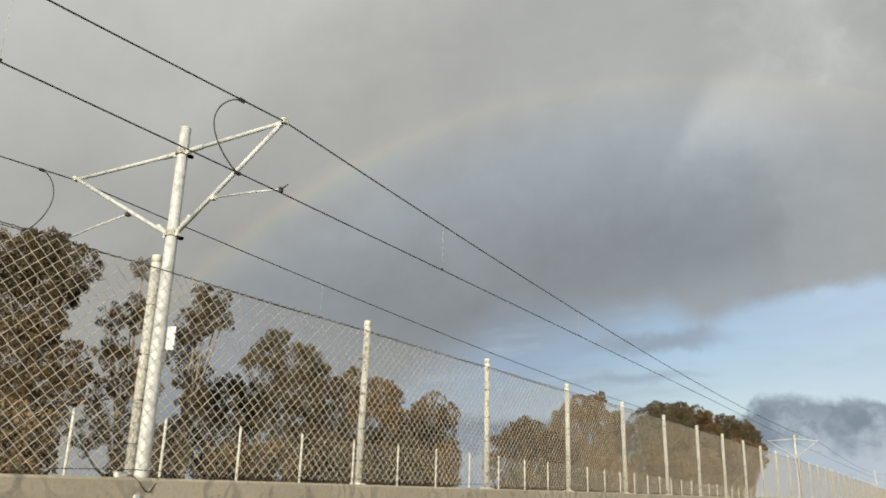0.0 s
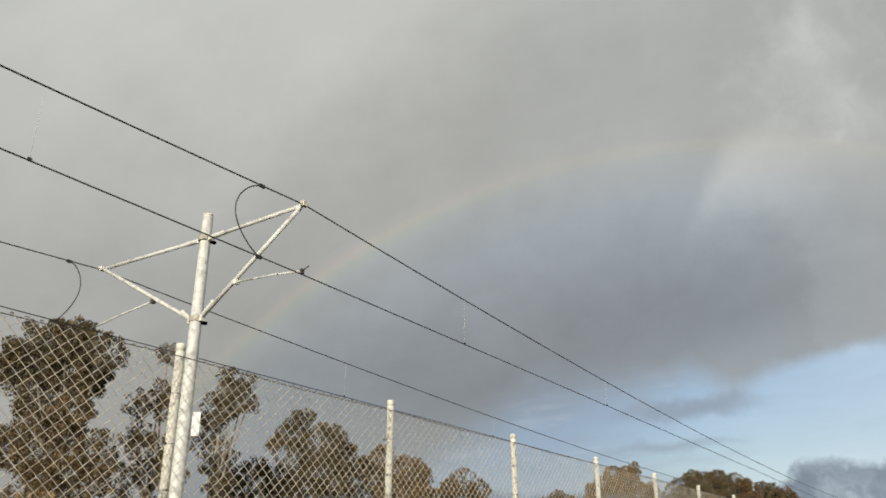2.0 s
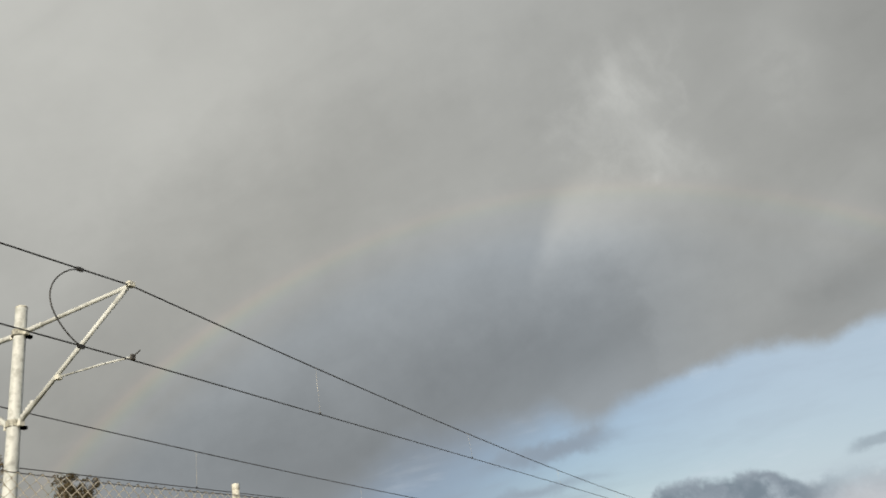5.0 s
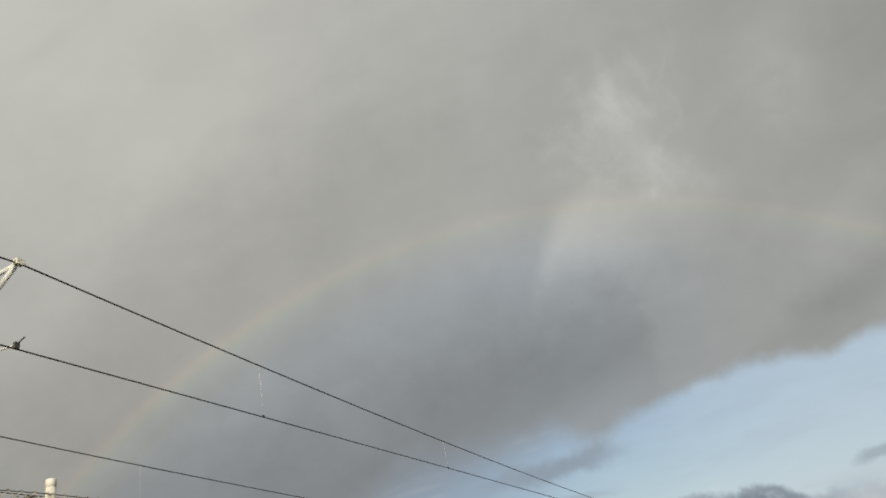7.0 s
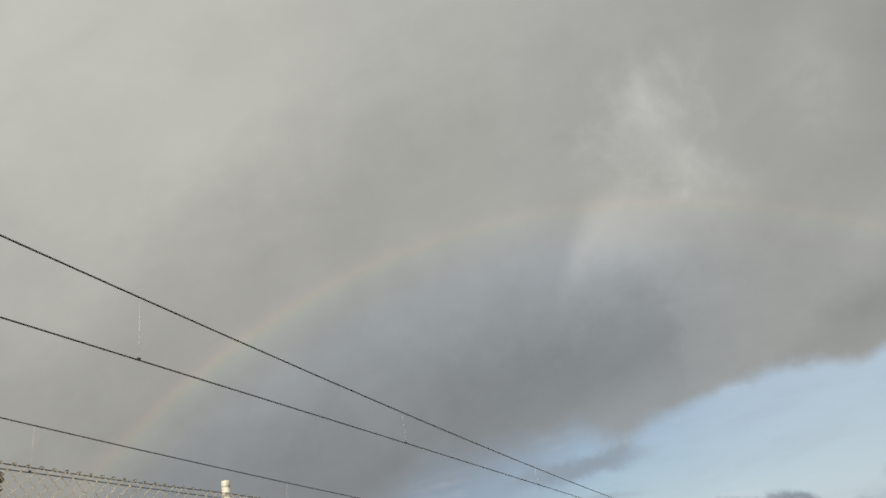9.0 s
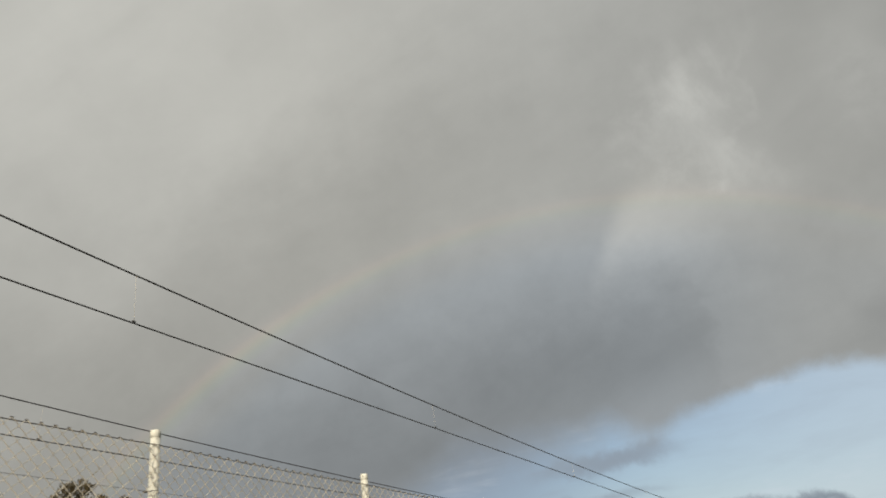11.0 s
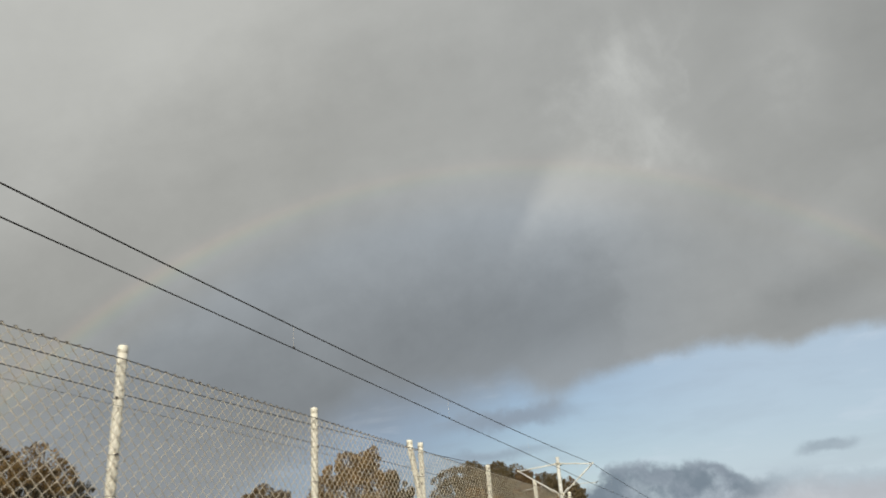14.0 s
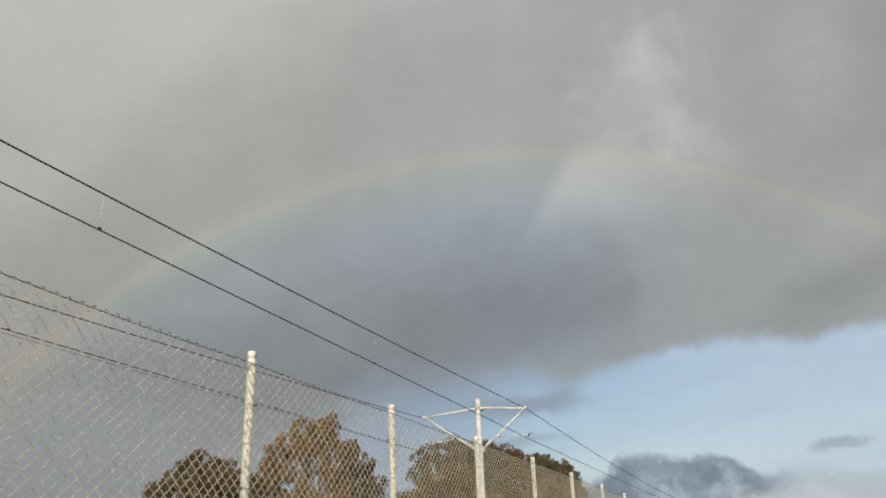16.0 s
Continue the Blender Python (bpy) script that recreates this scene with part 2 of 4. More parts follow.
def leaves(name, c1, c2, c3):
    m, g, b = material(name, 0.55)
    r, pos = island(g), place(g)
    col = g.ramp(r, [(0.0, c1), (0.30, c1), (0.55, c2), (1.0, c3)])
    col = g.mix(g.smooth(g.noise(pos, 0.35, 3), 0.4, 0.65, 0.0, 0.45), col, c1)
    # two darkening noises put the shaded gaps between leaf clumps into the colour
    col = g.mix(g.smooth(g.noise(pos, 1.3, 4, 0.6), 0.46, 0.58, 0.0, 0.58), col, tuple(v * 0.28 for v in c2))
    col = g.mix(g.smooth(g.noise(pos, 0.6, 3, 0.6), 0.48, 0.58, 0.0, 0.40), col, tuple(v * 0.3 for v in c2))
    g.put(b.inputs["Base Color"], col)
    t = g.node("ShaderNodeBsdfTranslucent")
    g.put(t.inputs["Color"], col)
    x = g.node("ShaderNodeMixShader")
    x.inputs[0].default_value = 0.12
    m.node_tree.links.new(b.outputs[0], x.inputs[1])
    m.node_tree.links.new(t.outputs[0], x.inputs[2])
    m.node_tree.links.new(x.outputs[0], m.node_tree.nodes["Material Output"].inputs[0])
    return m


def bark():
    m, g, b = material("peeling_bark", 0.85)
    pos = place(g)
    n, f = g.noise(pos, 1.6, 5, 0.6, 1.5), g.noise(pos, 14, 4, 0.6)
    col = g.mix(g.smooth(n, 0.4, 0.6), (0.42, 0.36, 0.28), (0.17, 0.135, 0.10))
    g.put(b.inputs["Base Color"], g.mix(g.mul(f, 0.4), col, (0.09, 0.07, 0.05)))
    bump(g, b, f, 0.6, 0.03)
    return m


def asphalt():
    m, g, b = material("wet_asphalt", 0.55)
    pos = place(g)
    n, f = g.noise(pos, 0.4, 5), g.noise(pos, 60, 4, 0.7)
    g.put(b.inputs["Base Color"], g.mix(n, (0.035, 0.035, 0.037), (0.065, 0.064, 0.062)))
    g.put(b.inputs["Roughness"], g.smooth(n, 0.35, 0.65, 0.35, 0.7))
    bump(g, b, f, 0.5, 0.006)
    return m


def soil():
    m, g, b = material("dry_grass_soil", 0.95)
    pos = place(g)
    n, f = g.noise(pos, 0.12, 6), g.noise(pos, 6, 6, 0.7)
    col = g.mix(g.smooth(n, 0.4, 0.6), (0.13, 0.115, 0.06), (0.085, 0.095, 0.04))
    g.put(b.inputs["Base Color"], g.mix(g.mul(f, 0.5), col, (0.07, 0.06, 0.04)))
    bump(g, b, f, 0.8, 0.05)
    return m


def plain(name, col, rough=0.5, metal=0.0):
    m, g, b = material(name, rough, metal)
    f = g.noise(place(g), 24, 4)
    g.put(b.inputs["Base Color"], g.mix(g.mul(f, 0.3), col, tuple(c * 0.6 for c in col)))
    return m


CONCRETE = concrete()
# strong dark blotches paint the mesh's shadows on the posts, along with mottled zinc
GALV = steel("galvanised_pipe", (0.88, 0.865, 0.765), (0.26, 0.24, 0.20), 0.55, 0.0, 21.0, 0.52)
MESH_WIRE = steel("galvanised_wire", (0.74, 0.675, 0.55), (0.42, 0.38, 0.305), 0.45)
MAST_PAINT = steel("pale_mast_steel", (0.74, 0.755, 0.73), (0.44, 0.45, 0.425), 0.5, 0.0, 7.0)
DARK_STEEL = steel("dark_steel", (0.05, 0.05, 0.05), (0.09, 0.075, 0.06), 0.6)
COPPER = plain("dark_overhead_wire", (0.035, 0.033, 0.032), 0.5)
SIGN_WHITE = plain("white_sign_sheet", (0.80, 0.80, 0.78), 0.4)
BARK = bark()
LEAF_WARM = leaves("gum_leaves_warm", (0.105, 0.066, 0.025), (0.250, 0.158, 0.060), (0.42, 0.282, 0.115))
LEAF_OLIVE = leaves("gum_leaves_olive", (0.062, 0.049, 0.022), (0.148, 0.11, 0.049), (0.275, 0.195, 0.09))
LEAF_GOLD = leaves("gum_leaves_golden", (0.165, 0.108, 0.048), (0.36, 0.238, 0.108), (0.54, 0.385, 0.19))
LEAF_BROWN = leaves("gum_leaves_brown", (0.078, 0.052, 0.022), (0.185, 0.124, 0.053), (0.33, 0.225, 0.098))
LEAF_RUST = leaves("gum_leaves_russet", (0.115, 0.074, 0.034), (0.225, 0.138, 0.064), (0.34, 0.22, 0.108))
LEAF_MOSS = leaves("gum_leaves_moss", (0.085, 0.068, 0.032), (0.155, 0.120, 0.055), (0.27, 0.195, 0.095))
# much darker leaf copy: the shade of neighbouring trees is in its colour
LEAF_SHADED = leaves("gum_leaves_shaded", (0.02, 0.016, 0.008), (0.056, 0.041, 0.018), (0.15, 0.098, 0.04))
ASPHALT, SOIL = asphalt(), soil()
PAINT_WHITE = plain("road_paint", (0.55, 0.54, 0.50), 0.7)


# ---------------------------------------------------------------- shapes
def lift(y):
    """The line falls away slowly along the road, and levels out."""
    y = max(0.0, y)
    return -0.0001095 * y * y if y < 110 else -1.325 - 0.0241 * 60 * (1 - math.exp(-(y - 110) / 60))


def rise(y):
    """The barrier and its fence gain a little on the road's fall."""
    a, b = max(0.0, min(1.0, (y - 25) / 20)), max(0.0, min(1.0, (y - 63) / 16))
    return 0.015 * a * a * (3 - 2 * a) + 0.055 * b * b * (3 - 2 * b)


def side(y):
    """The road bends a little to the right."""
    y = max(0.0, y)
    return 0.000111 * y * y if y < 130 else 1.876 + 0.0289 * (y - 130)


def mesh_of(name, verts, faces, mat, smooth=False):
    me = bpy.data.meshes.new(name)
    me.from_pydata(verts, [], faces)
    me.materials.append(mat)
    if smooth:
        me.shade_smooth()
    return me


def ob_of(name, me, parent=None, m=None, label=""):
    ob = new(name, me)
    if parent is not None:
        ob.parent = parent
    if m is not None:
        ob.matrix_basis = m
    if label:
        ob["label"] = label
    return ob


def thing(name, label, category, group="", kind="", m=None):
    ob = new(name)
    if m is not None:
        ob.matrix_basis = m
    return tagged(ob, label, category, group, kind)


def tube_data(points, radii, sides=8, caps=True):
    """Vertices and faces of a round bar along points."""
    pts = [Vector(q) for q in points]
    if not hasattr(radii, "__len__"):
        radii = [radii] * len(pts)
    verts, faces = [], []
    ref = None
    for i, q in enumerate(pts):
        d = (pts[min(i + 1, len(pts) - 1)] - pts[max(i - 1, 0)]).normalized()
        if ref is None:
            ref = d.orthogonal().normalized()
        ref = (ref - d * ref.dot(d)).normalized()
        b = d.cross(ref)
        for s in range(sides):
            a = 2 * math.pi * s / sides
            verts.append(q + (ref * math.cos(a) + b * math.sin(a)) * radii[i])
    for i in range(len(pts) - 1):
        for s in range(sides):
            t = (s + 1) % sides
            faces.append((i * sides + s, i * sides + t, (i + 1) * sides + t, (i + 1) * sides + s))
    if caps:
        faces.append(tuple(reversed(range(sides))))
        faces.append(tuple(range((len(pts) - 1) * sides, len(pts) * sides)))
    return verts, faces


def tube(name, points, radii, mat, sides=8, smooth=True):
    v, f = tube_data(points, radii, sides)
    return mesh_of(name, v, f, mat, smooth)


def joined(name, pieces, mat, smooth=True):
    verts, faces = [], []
    for v, f in pieces:
        o = len(verts)
        verts += list(v)
        faces += [tuple(i + o for i in q) for q in f]
    return mesh_of(name, verts, faces, mat, smooth)


def box_data(x0, x1, y0, y1, z0, z1):
    v = [(x, y, z) for x in (x0, x1) for y in (y0, y1) for z in (z0, z1)]
    return v, [(0, 1, 3, 2), (4, 6, 7, 5), (0, 4, 5, 1), (2, 3, 7, 6), (0, 2, 6, 4), (1, 5, 7, 3)]


def bevel_box(name, x0, x1, y0, y1, z0, z1, mat, r=0.01):
    bm = bmesh.new()
    vs = [bm.verts.new(v) for v in box_data(x0, x1, y0, y1, z0, z1)[0]]
    for f in box_data(0, 1, 0, 1, 0, 1)[1]:
        bm.faces.new([vs[i] for i in f])
    bmesh.ops.bevel(bm, geom=bm.edges[:], offset=r, segments=2, affect="EDGES")
    bmesh.ops.recalc_face_normals(bm, faces=bm.faces[:])
    me = bpy.data.meshes.new(name)
    bm.to_mesh(me)
    bm.free()
    me.materials.append(mat)
    return me


def sweep(name, profile, ys, mat, x0=0.0, closed=True, up=lift):
    """A profile of (x, z) drawn along the road's line."""
    n = len(profile)
    verts = [(x0 + side(y) + x, y, up(y) + z) for y in ys for x, z in profile]
    faces = []
    for i in range(len(ys) - 1):
        for j in range(n if closed else n - 1):
            k = (j + 1) % n
            faces.append((i * n + j, i * n + k, (i + 1) * n + k, (i + 1) * n + j))
    if closed:
        faces += [tuple(range(n)), tuple(reversed(range((len(ys) - 1) * n, len(ys) * n)))]
    return mesh_of(name, verts, faces, mat)


# ---------------------------------------------------------------- ground and road
FENCE_X, TOP_Z, WALL_Z = -5.528, 3.191, 1.345
STEP, FIRST_Y = 3.05, 4.382             # posts every ten feet


def ground():
    xs = [-3000, -900, -300, -120, -60, -25, -6, 6, 14, 25, 60, 120, 300, 900, 3000]
    ys = [-2500, -700, -200, -60, -20, 0] + [10 * i for i in range(1, 20)] + [220, 280, 380, 600, 1200, 3500]
    verts = [(x + side(min(y, 400)), y, lift(y) - 0.06) for y in ys for x in xs]
    n = len(xs)
    faces = [(j * n + i, j * n + i + 1, (j + 1) * n + i + 1, (j + 1) * n + i) for j in range(len(ys) - 1) for i in range(n - 1)]
    ob = new("ground", mesh_of("ground", verts, faces, SOIL))
    tagged(ob, "dry grass and bare soil beside the motorway", "ground", kind="structure")
    yy = [-120, -40, -10] + [5 * i for i in range(0, 60)]
    road = new("road", sweep("road", [(-5.2, 0.0), (13.0, 0.0), (13.0, -0.2), (-5.2, -0.2)], yy, ASPHALT))
    tagged(road, "damp dark asphalt motorway carriageway", "road", kind="structure")
    line = new("road_line", sweep("road_line", [(-2.45, 0.005), (-2.33, 0.005), (-2.33, 0.001), (-2.45, 0.001)], yy, PAINT_WHITE))
    tagged(line, "worn white painted edge line on asphalt", "road marking", kind="structure")


def fence_level(y):
    return lift(y) + rise(y)


def barrier():
    top = thing("barrier_wall", "weathered tan concrete median barrier with dark smears", "barrier", kind="structure")
    prof = [(-0.14, -0.1), (0.30, -0.1), (0.30, 0.08), (0.20, 0.33), (0.13, WALL_Z - 0.02), (0.11, WALL_Z), (-0.12, WALL_Z), (-0.14, WALL_Z - 0.02)]
    y = FIRST_Y - 6 * STEP - 1.2
    while y < 150:
        ys = [y + 0.008 + i * (6.1 - 0.016) / 3 for i in range(4)]
        ob_of("concrete_panel", sweep("concrete_panel", prof, ys, CONCRETE, FENCE_X, True, fence_level), top)
        y += 6.1


ground()
barrier()


# ---------------------------------------------------------------- chain-link fences
CELL_W, CELL_H = 0.116, 0.105            # one diamond of the mesh


def chain_link_mesh(length, height, r, coarse=1.0, sides=4):
    """Woven zigzag wires: one run lies on the road side and the next behind, hooked round the neighbours."""
    n, k = round(length / (CELL_W / 2 * coarse)), round(height / (CELL_H / 2 * coarse))
    dy, dz = length / n, height / k
    verts, faces, knots = [], [], []
    ring = [(math.cos(2 * math.pi * (a + 0.5) / sides) * r, math.sin(2 * math.pi * (a + 0.5) / sides) * r) for a in range(sides)]
    for i in range(n):
        for j in range(k):
            s = 1 if (i + j) % 2 else -1
            y0, y1 = (i + 0.5) * dy + s * dy * 0.55, (i + 0.5) * dy - s * dy * 0.55
            ln = math.hypot(y1 - y0, dz)
            ey, ez = (y1 - y0) / ln, dz / ln
            base = len(verts)
            for q, x in ((-0.03, 0.0005 * s), (0.5, 0.0042 * s), (1.03, -0.0005 * s)):
                for u, v in ring:
                    verts.append((x + u, y0 + (y1 - y0) * q - ez * v, (j + q) * dz + ey * v))
            for o in (base, base + sides):
                for t in range(sides):
                    u = (t + 1) % sides
                    faces.append((o + t, o + u, o + sides + u, o + sides + t))
        # twisted ends stand up above the top wire
        yt, s = (i + 0.5) * dy + (1 if (i + k) % 2 else -1) * dy * 0.53, len(verts)
        zt = height
        verts += [(0.003, yt - r, zt), (0.003, yt + r, zt), (-0.003, yt, zt), (0.0, yt + 0.008 * (1 if i % 2 else -1), zt + 0.009)]
        knots.append(len(faces))
        faces += [(s, s + 1, s + 3), (s + 1, s + 2, s + 3), (s + 2, s, s + 3)]
        # the loop that ties each strand to the top wire
        bv, bf = box_data(-0.0122, 0.0002, yt - 0.010, yt + 0.009, zt - 0.0045, zt + 0.0045)
        s = len(verts)
        verts += bv
        faces += [tuple(s + q for q in fc) for fc in bf]
    me = mesh_of("chain_link_panel", verts, faces, MESH_WIRE, True)
    me.materials.append(DARK_STEEL)
    for first in knots:
        for fc in me.polygons[first:first + 9]:
            fc.material_index = 1
    return me


def at_line(x, y, z, y2, up=lift):
    """A pose at the line's point y, turned to run to y2."""
    a = Vector((x + side(y), y, up(y) + z))
    b = Vector((x + side(y2), y2, up(y2) + z))
    d = b - a
    return Matrix.Translation(a) @ Matrix.Rotation(math.atan2(-d.x, d.y), 4, "Z") @ Matrix.Rotation(math.atan2(d.z, math.hypot(d.x, d.y)), 4, "X")


def post_mesh(h, r, mat):
    bm_pts = [(0, 0, 0), (0, 0, h)]
    return tube("fence_post", bm_pts, r, mat, 12)


def cap_mesh(r, mat):
    return tube("cap", [(0, 0, -0.028), (0, 0, 0.030), (0, 0, 0.038), (0, 0, 0.041)], [r * 1.06, r * 1.06, r * 0.98, r * 0.7], mat, 12)


def band_mesh(r):
    v, f = tube_data([(0, 0, -0.0025), (0, 0, 0.0025)], r * 1.04, 12)
    v2, f2 = box_data(r * 0.9, r * 1.9, -0.006, 0.006, -0.008, 0.010)
    return joined("tie_band", [(v, f), (v2, f2)], DARK_STEEL, False)


def near_fence():
    fence = thing("chain_link_fence", "galvanised chain-link fence on top of a concrete barrier", "fence")
    h, r = TOP_Z - WALL_Z, 0.040
    post, cap, band = post_mesh(h - 0.02, r, GALV), cap_mesh(r, GALV), band_mesh(r)
    plate = bevel_box("base_plate", -0.065, 0.065, -0.065, 0.065, -0.004, 0.014, GALV, 0.004)
    fab_h = h - 0.155
    panel = chain_link_mesh(STEP, fab_h, 0.0029)
    rng = random.Random(4)
    for i in range(-5, 44):
        y = FIRST_Y + STEP * i
        m = Matrix.Translation((FENCE_X + side(y), y, fence_level(y) + WALL_Z)) @ pose(0, 0, 0, rng.uniform(-0.5, 0.5), rng.uniform(-0.5, 0.5), rng.uniform(0, 360))
        p = ob_of("fence_post", post, fence, m)
        ob_of("cap", cap, p, Matrix.Translation((0, 0, h - 0.030)))
        if i < 26:
            ob_of("base_plate", plate, p)
        if i < 26:
            for z in (0.25, 0.62, 1.0, 1.38):
                ob_of("tie_band", band, p, pose(0, 0, z + rng.uniform(-0.04, 0.04), 0, 0, rng.uniform(0, 360)))
        ob_of("chain_link_panel", panel, fence, at_line(FENCE_X + 0.052, y, WALL_Z + 0.035, y + STEP, fence_level))
    ys = [FIRST_Y - 5 * STEP + STEP / 4 * j for j in range(49 * 4 + 1)]
    for z, rr in ((TOP_Z - 0.12, 0.0046), (WALL_Z + 0.06, 0.004)):
        pts = []
        for j, y in enumerate(ys):
            sag = -0.018 * math.sin(math.pi * (j % 4) / 4)
            pts.append((FENCE_X + 0.046 + side(y), y, fence_level(y) + z + sag))
        ob_of("tension_wire", tube("tension_wire", pts, rr, DARK_STEEL, 6), fence)
    ys = [y for y in ys if y > 16]
    ob_of("tension_wire", tube("tension_wire", [(FENCE_X + 0.044 + side(y), y, fence_level(y) + TOP_Z - 0.50) for y in ys], 0.0018, DARK_STEEL, 5), fence)
    return fence


def far_fence():
    fence = thing("far_chain_link_fence", "lower chain-link fence beyond the tracks with thin pale posts", "fence")
    x, h = -19.5, 3.12
    post = tube("fence_post", [(0, 0, 0), (0, 0, h - 0.03), (0, 0, h)], [0.042, 0.042, 0.02], GALV, 8)
    panel = chain_link_mesh(STEP, 1.85, 0.0034, 1.5, 3)
    wall = sweep("footing", [(-0.1, 0.0), (0.1, 0.0), (0.1, 1.2), (-0.1, 1.2)], [-30 + 6 * j for j in range(36)], CONCRETE, x)
    ob_of("footing", wall, fence)
    for i in range(-5, 46):
        y = 13.28 + STEP * i
        ob_of("fence_post", post, fence, Matrix.Translation((x + 0.14 + side(y), y, lift(y))))
        ob_of("chain_link_panel", panel, fence, at_line(x, y, 1.2, y + STEP))
    return fence


near_fence()
far_fence()


def post_at(i):
    y = FIRST_Y + STEP * i
    return Vector((FENCE_X + side(y), y, lift(y) + rise(y) + WALL_Z))


def terminal_post():
    """A heavy post behind the line post, with a flat cap plate and two truss rods. Its near-black colour holds the line
    post's shadow.
    """
    b = post_at(12)
    t = thing("terminal_post", "steel fence terminal post coloured dark as if shaded, flat cap and truss rods", "fence post", m=Matrix.Translation(b + Vector((-0.034, 0.124, -0.05))))
    h = TOP_Z - WALL_Z + 0.03
    # dark steel here paints in the shadow that the line post casts
    ob_of("post", tube("post", [(0, 0, 0), (0, 0, h)], 0.058, DARK_STEEL, 14), t)
    ob_of("cap_plate", bevel_box("cap_plate", -0.085, 0.085, -0.085, 0.085, h, h + 0.03, DARK_STEEL, 0.006), t)
    for s in (-1, 1):
        a, b2 = Vector((0.03, s * 0.06, h * 0.79)), Vector((0.03, s * 2.6, 0.12))
        rod = ob_of("truss_rod", tube("truss_rod", [a, a.lerp(b2, 0.5), b2], 0.003, DARK_STEEL, 6), t)
        ob_of("turnbuckle", tube("turnbuckle", [a.lerp(b2, 0.10), a.lerp(b2, 0.112), a.lerp(b2, 0.165), a.lerp(b2, 0.177)], [0.008, 0.015, 0.015, 0.008], DARK_STEEL, 8), rod)
    for z in (h * 0.30, h * 0.55, h * 0.77):
        ob_of("clamp", bevel_box("clamp", -0.07, 0.07, -0.03, 0.08, z, z + 0.04, DARK_STEEL, 0.006), t)


def forked_post():
    """A second pipe whose head bends away from the line post."""
    b = post_at(16)
    t = thing("forked_post", "galvanised pipe post with a bent outward head", "fence post", m=Matrix.Translation(b + Vector((-0.02, -0.09, -0.03))))
    h = TOP_Z - WALL_Z
    ob_of("post", tube("post", [(0, 0, 0), (0, 0, h * 0.60), (0, -0.03, h * 0.68), (-0.05, -0.13, h * 0.95), (-0.055, -0.14, h + 0.02)], 0.043, GALV, 12), t)
    ob_of("cap", cap_mesh(0.043, GALV), t, Matrix.Translation((-0.056, -0.142, h + 0.02)))
    ob_of("clamp", bevel_box("clamp", -0.055, 0.055, -0.05, 0.12, h * 0.50, h * 0.50 + 0.05, GALV, 0.006), t)


terminal_post()
forked_post()


# ---------------------------------------------------------------- overhead line
MAST_X, MAST_Y, SPAN = -13.243, 10.682, 82.49       # the wires' middle line
POLE_OFF = 0.07                           # poles stand a little nearer the road
MESS_Z, CONT_Z = 8.254, 6.764             # at the mast


def mast_xy(n, off):
    y = MAST_Y + SPAN * n
    return Vector((MAST_X + off + side(y), y, lift(y)))


def insulator_data(a, b, r):
    a, b = Vector(a), Vector(b)
    pts, rad = [], []
    for i in range(13):
        pts.append(a.lerp(b, i / 12))
        rad.append(r if i % 2 else r * 0.55)
    return tube_data(pts, rad, 8)


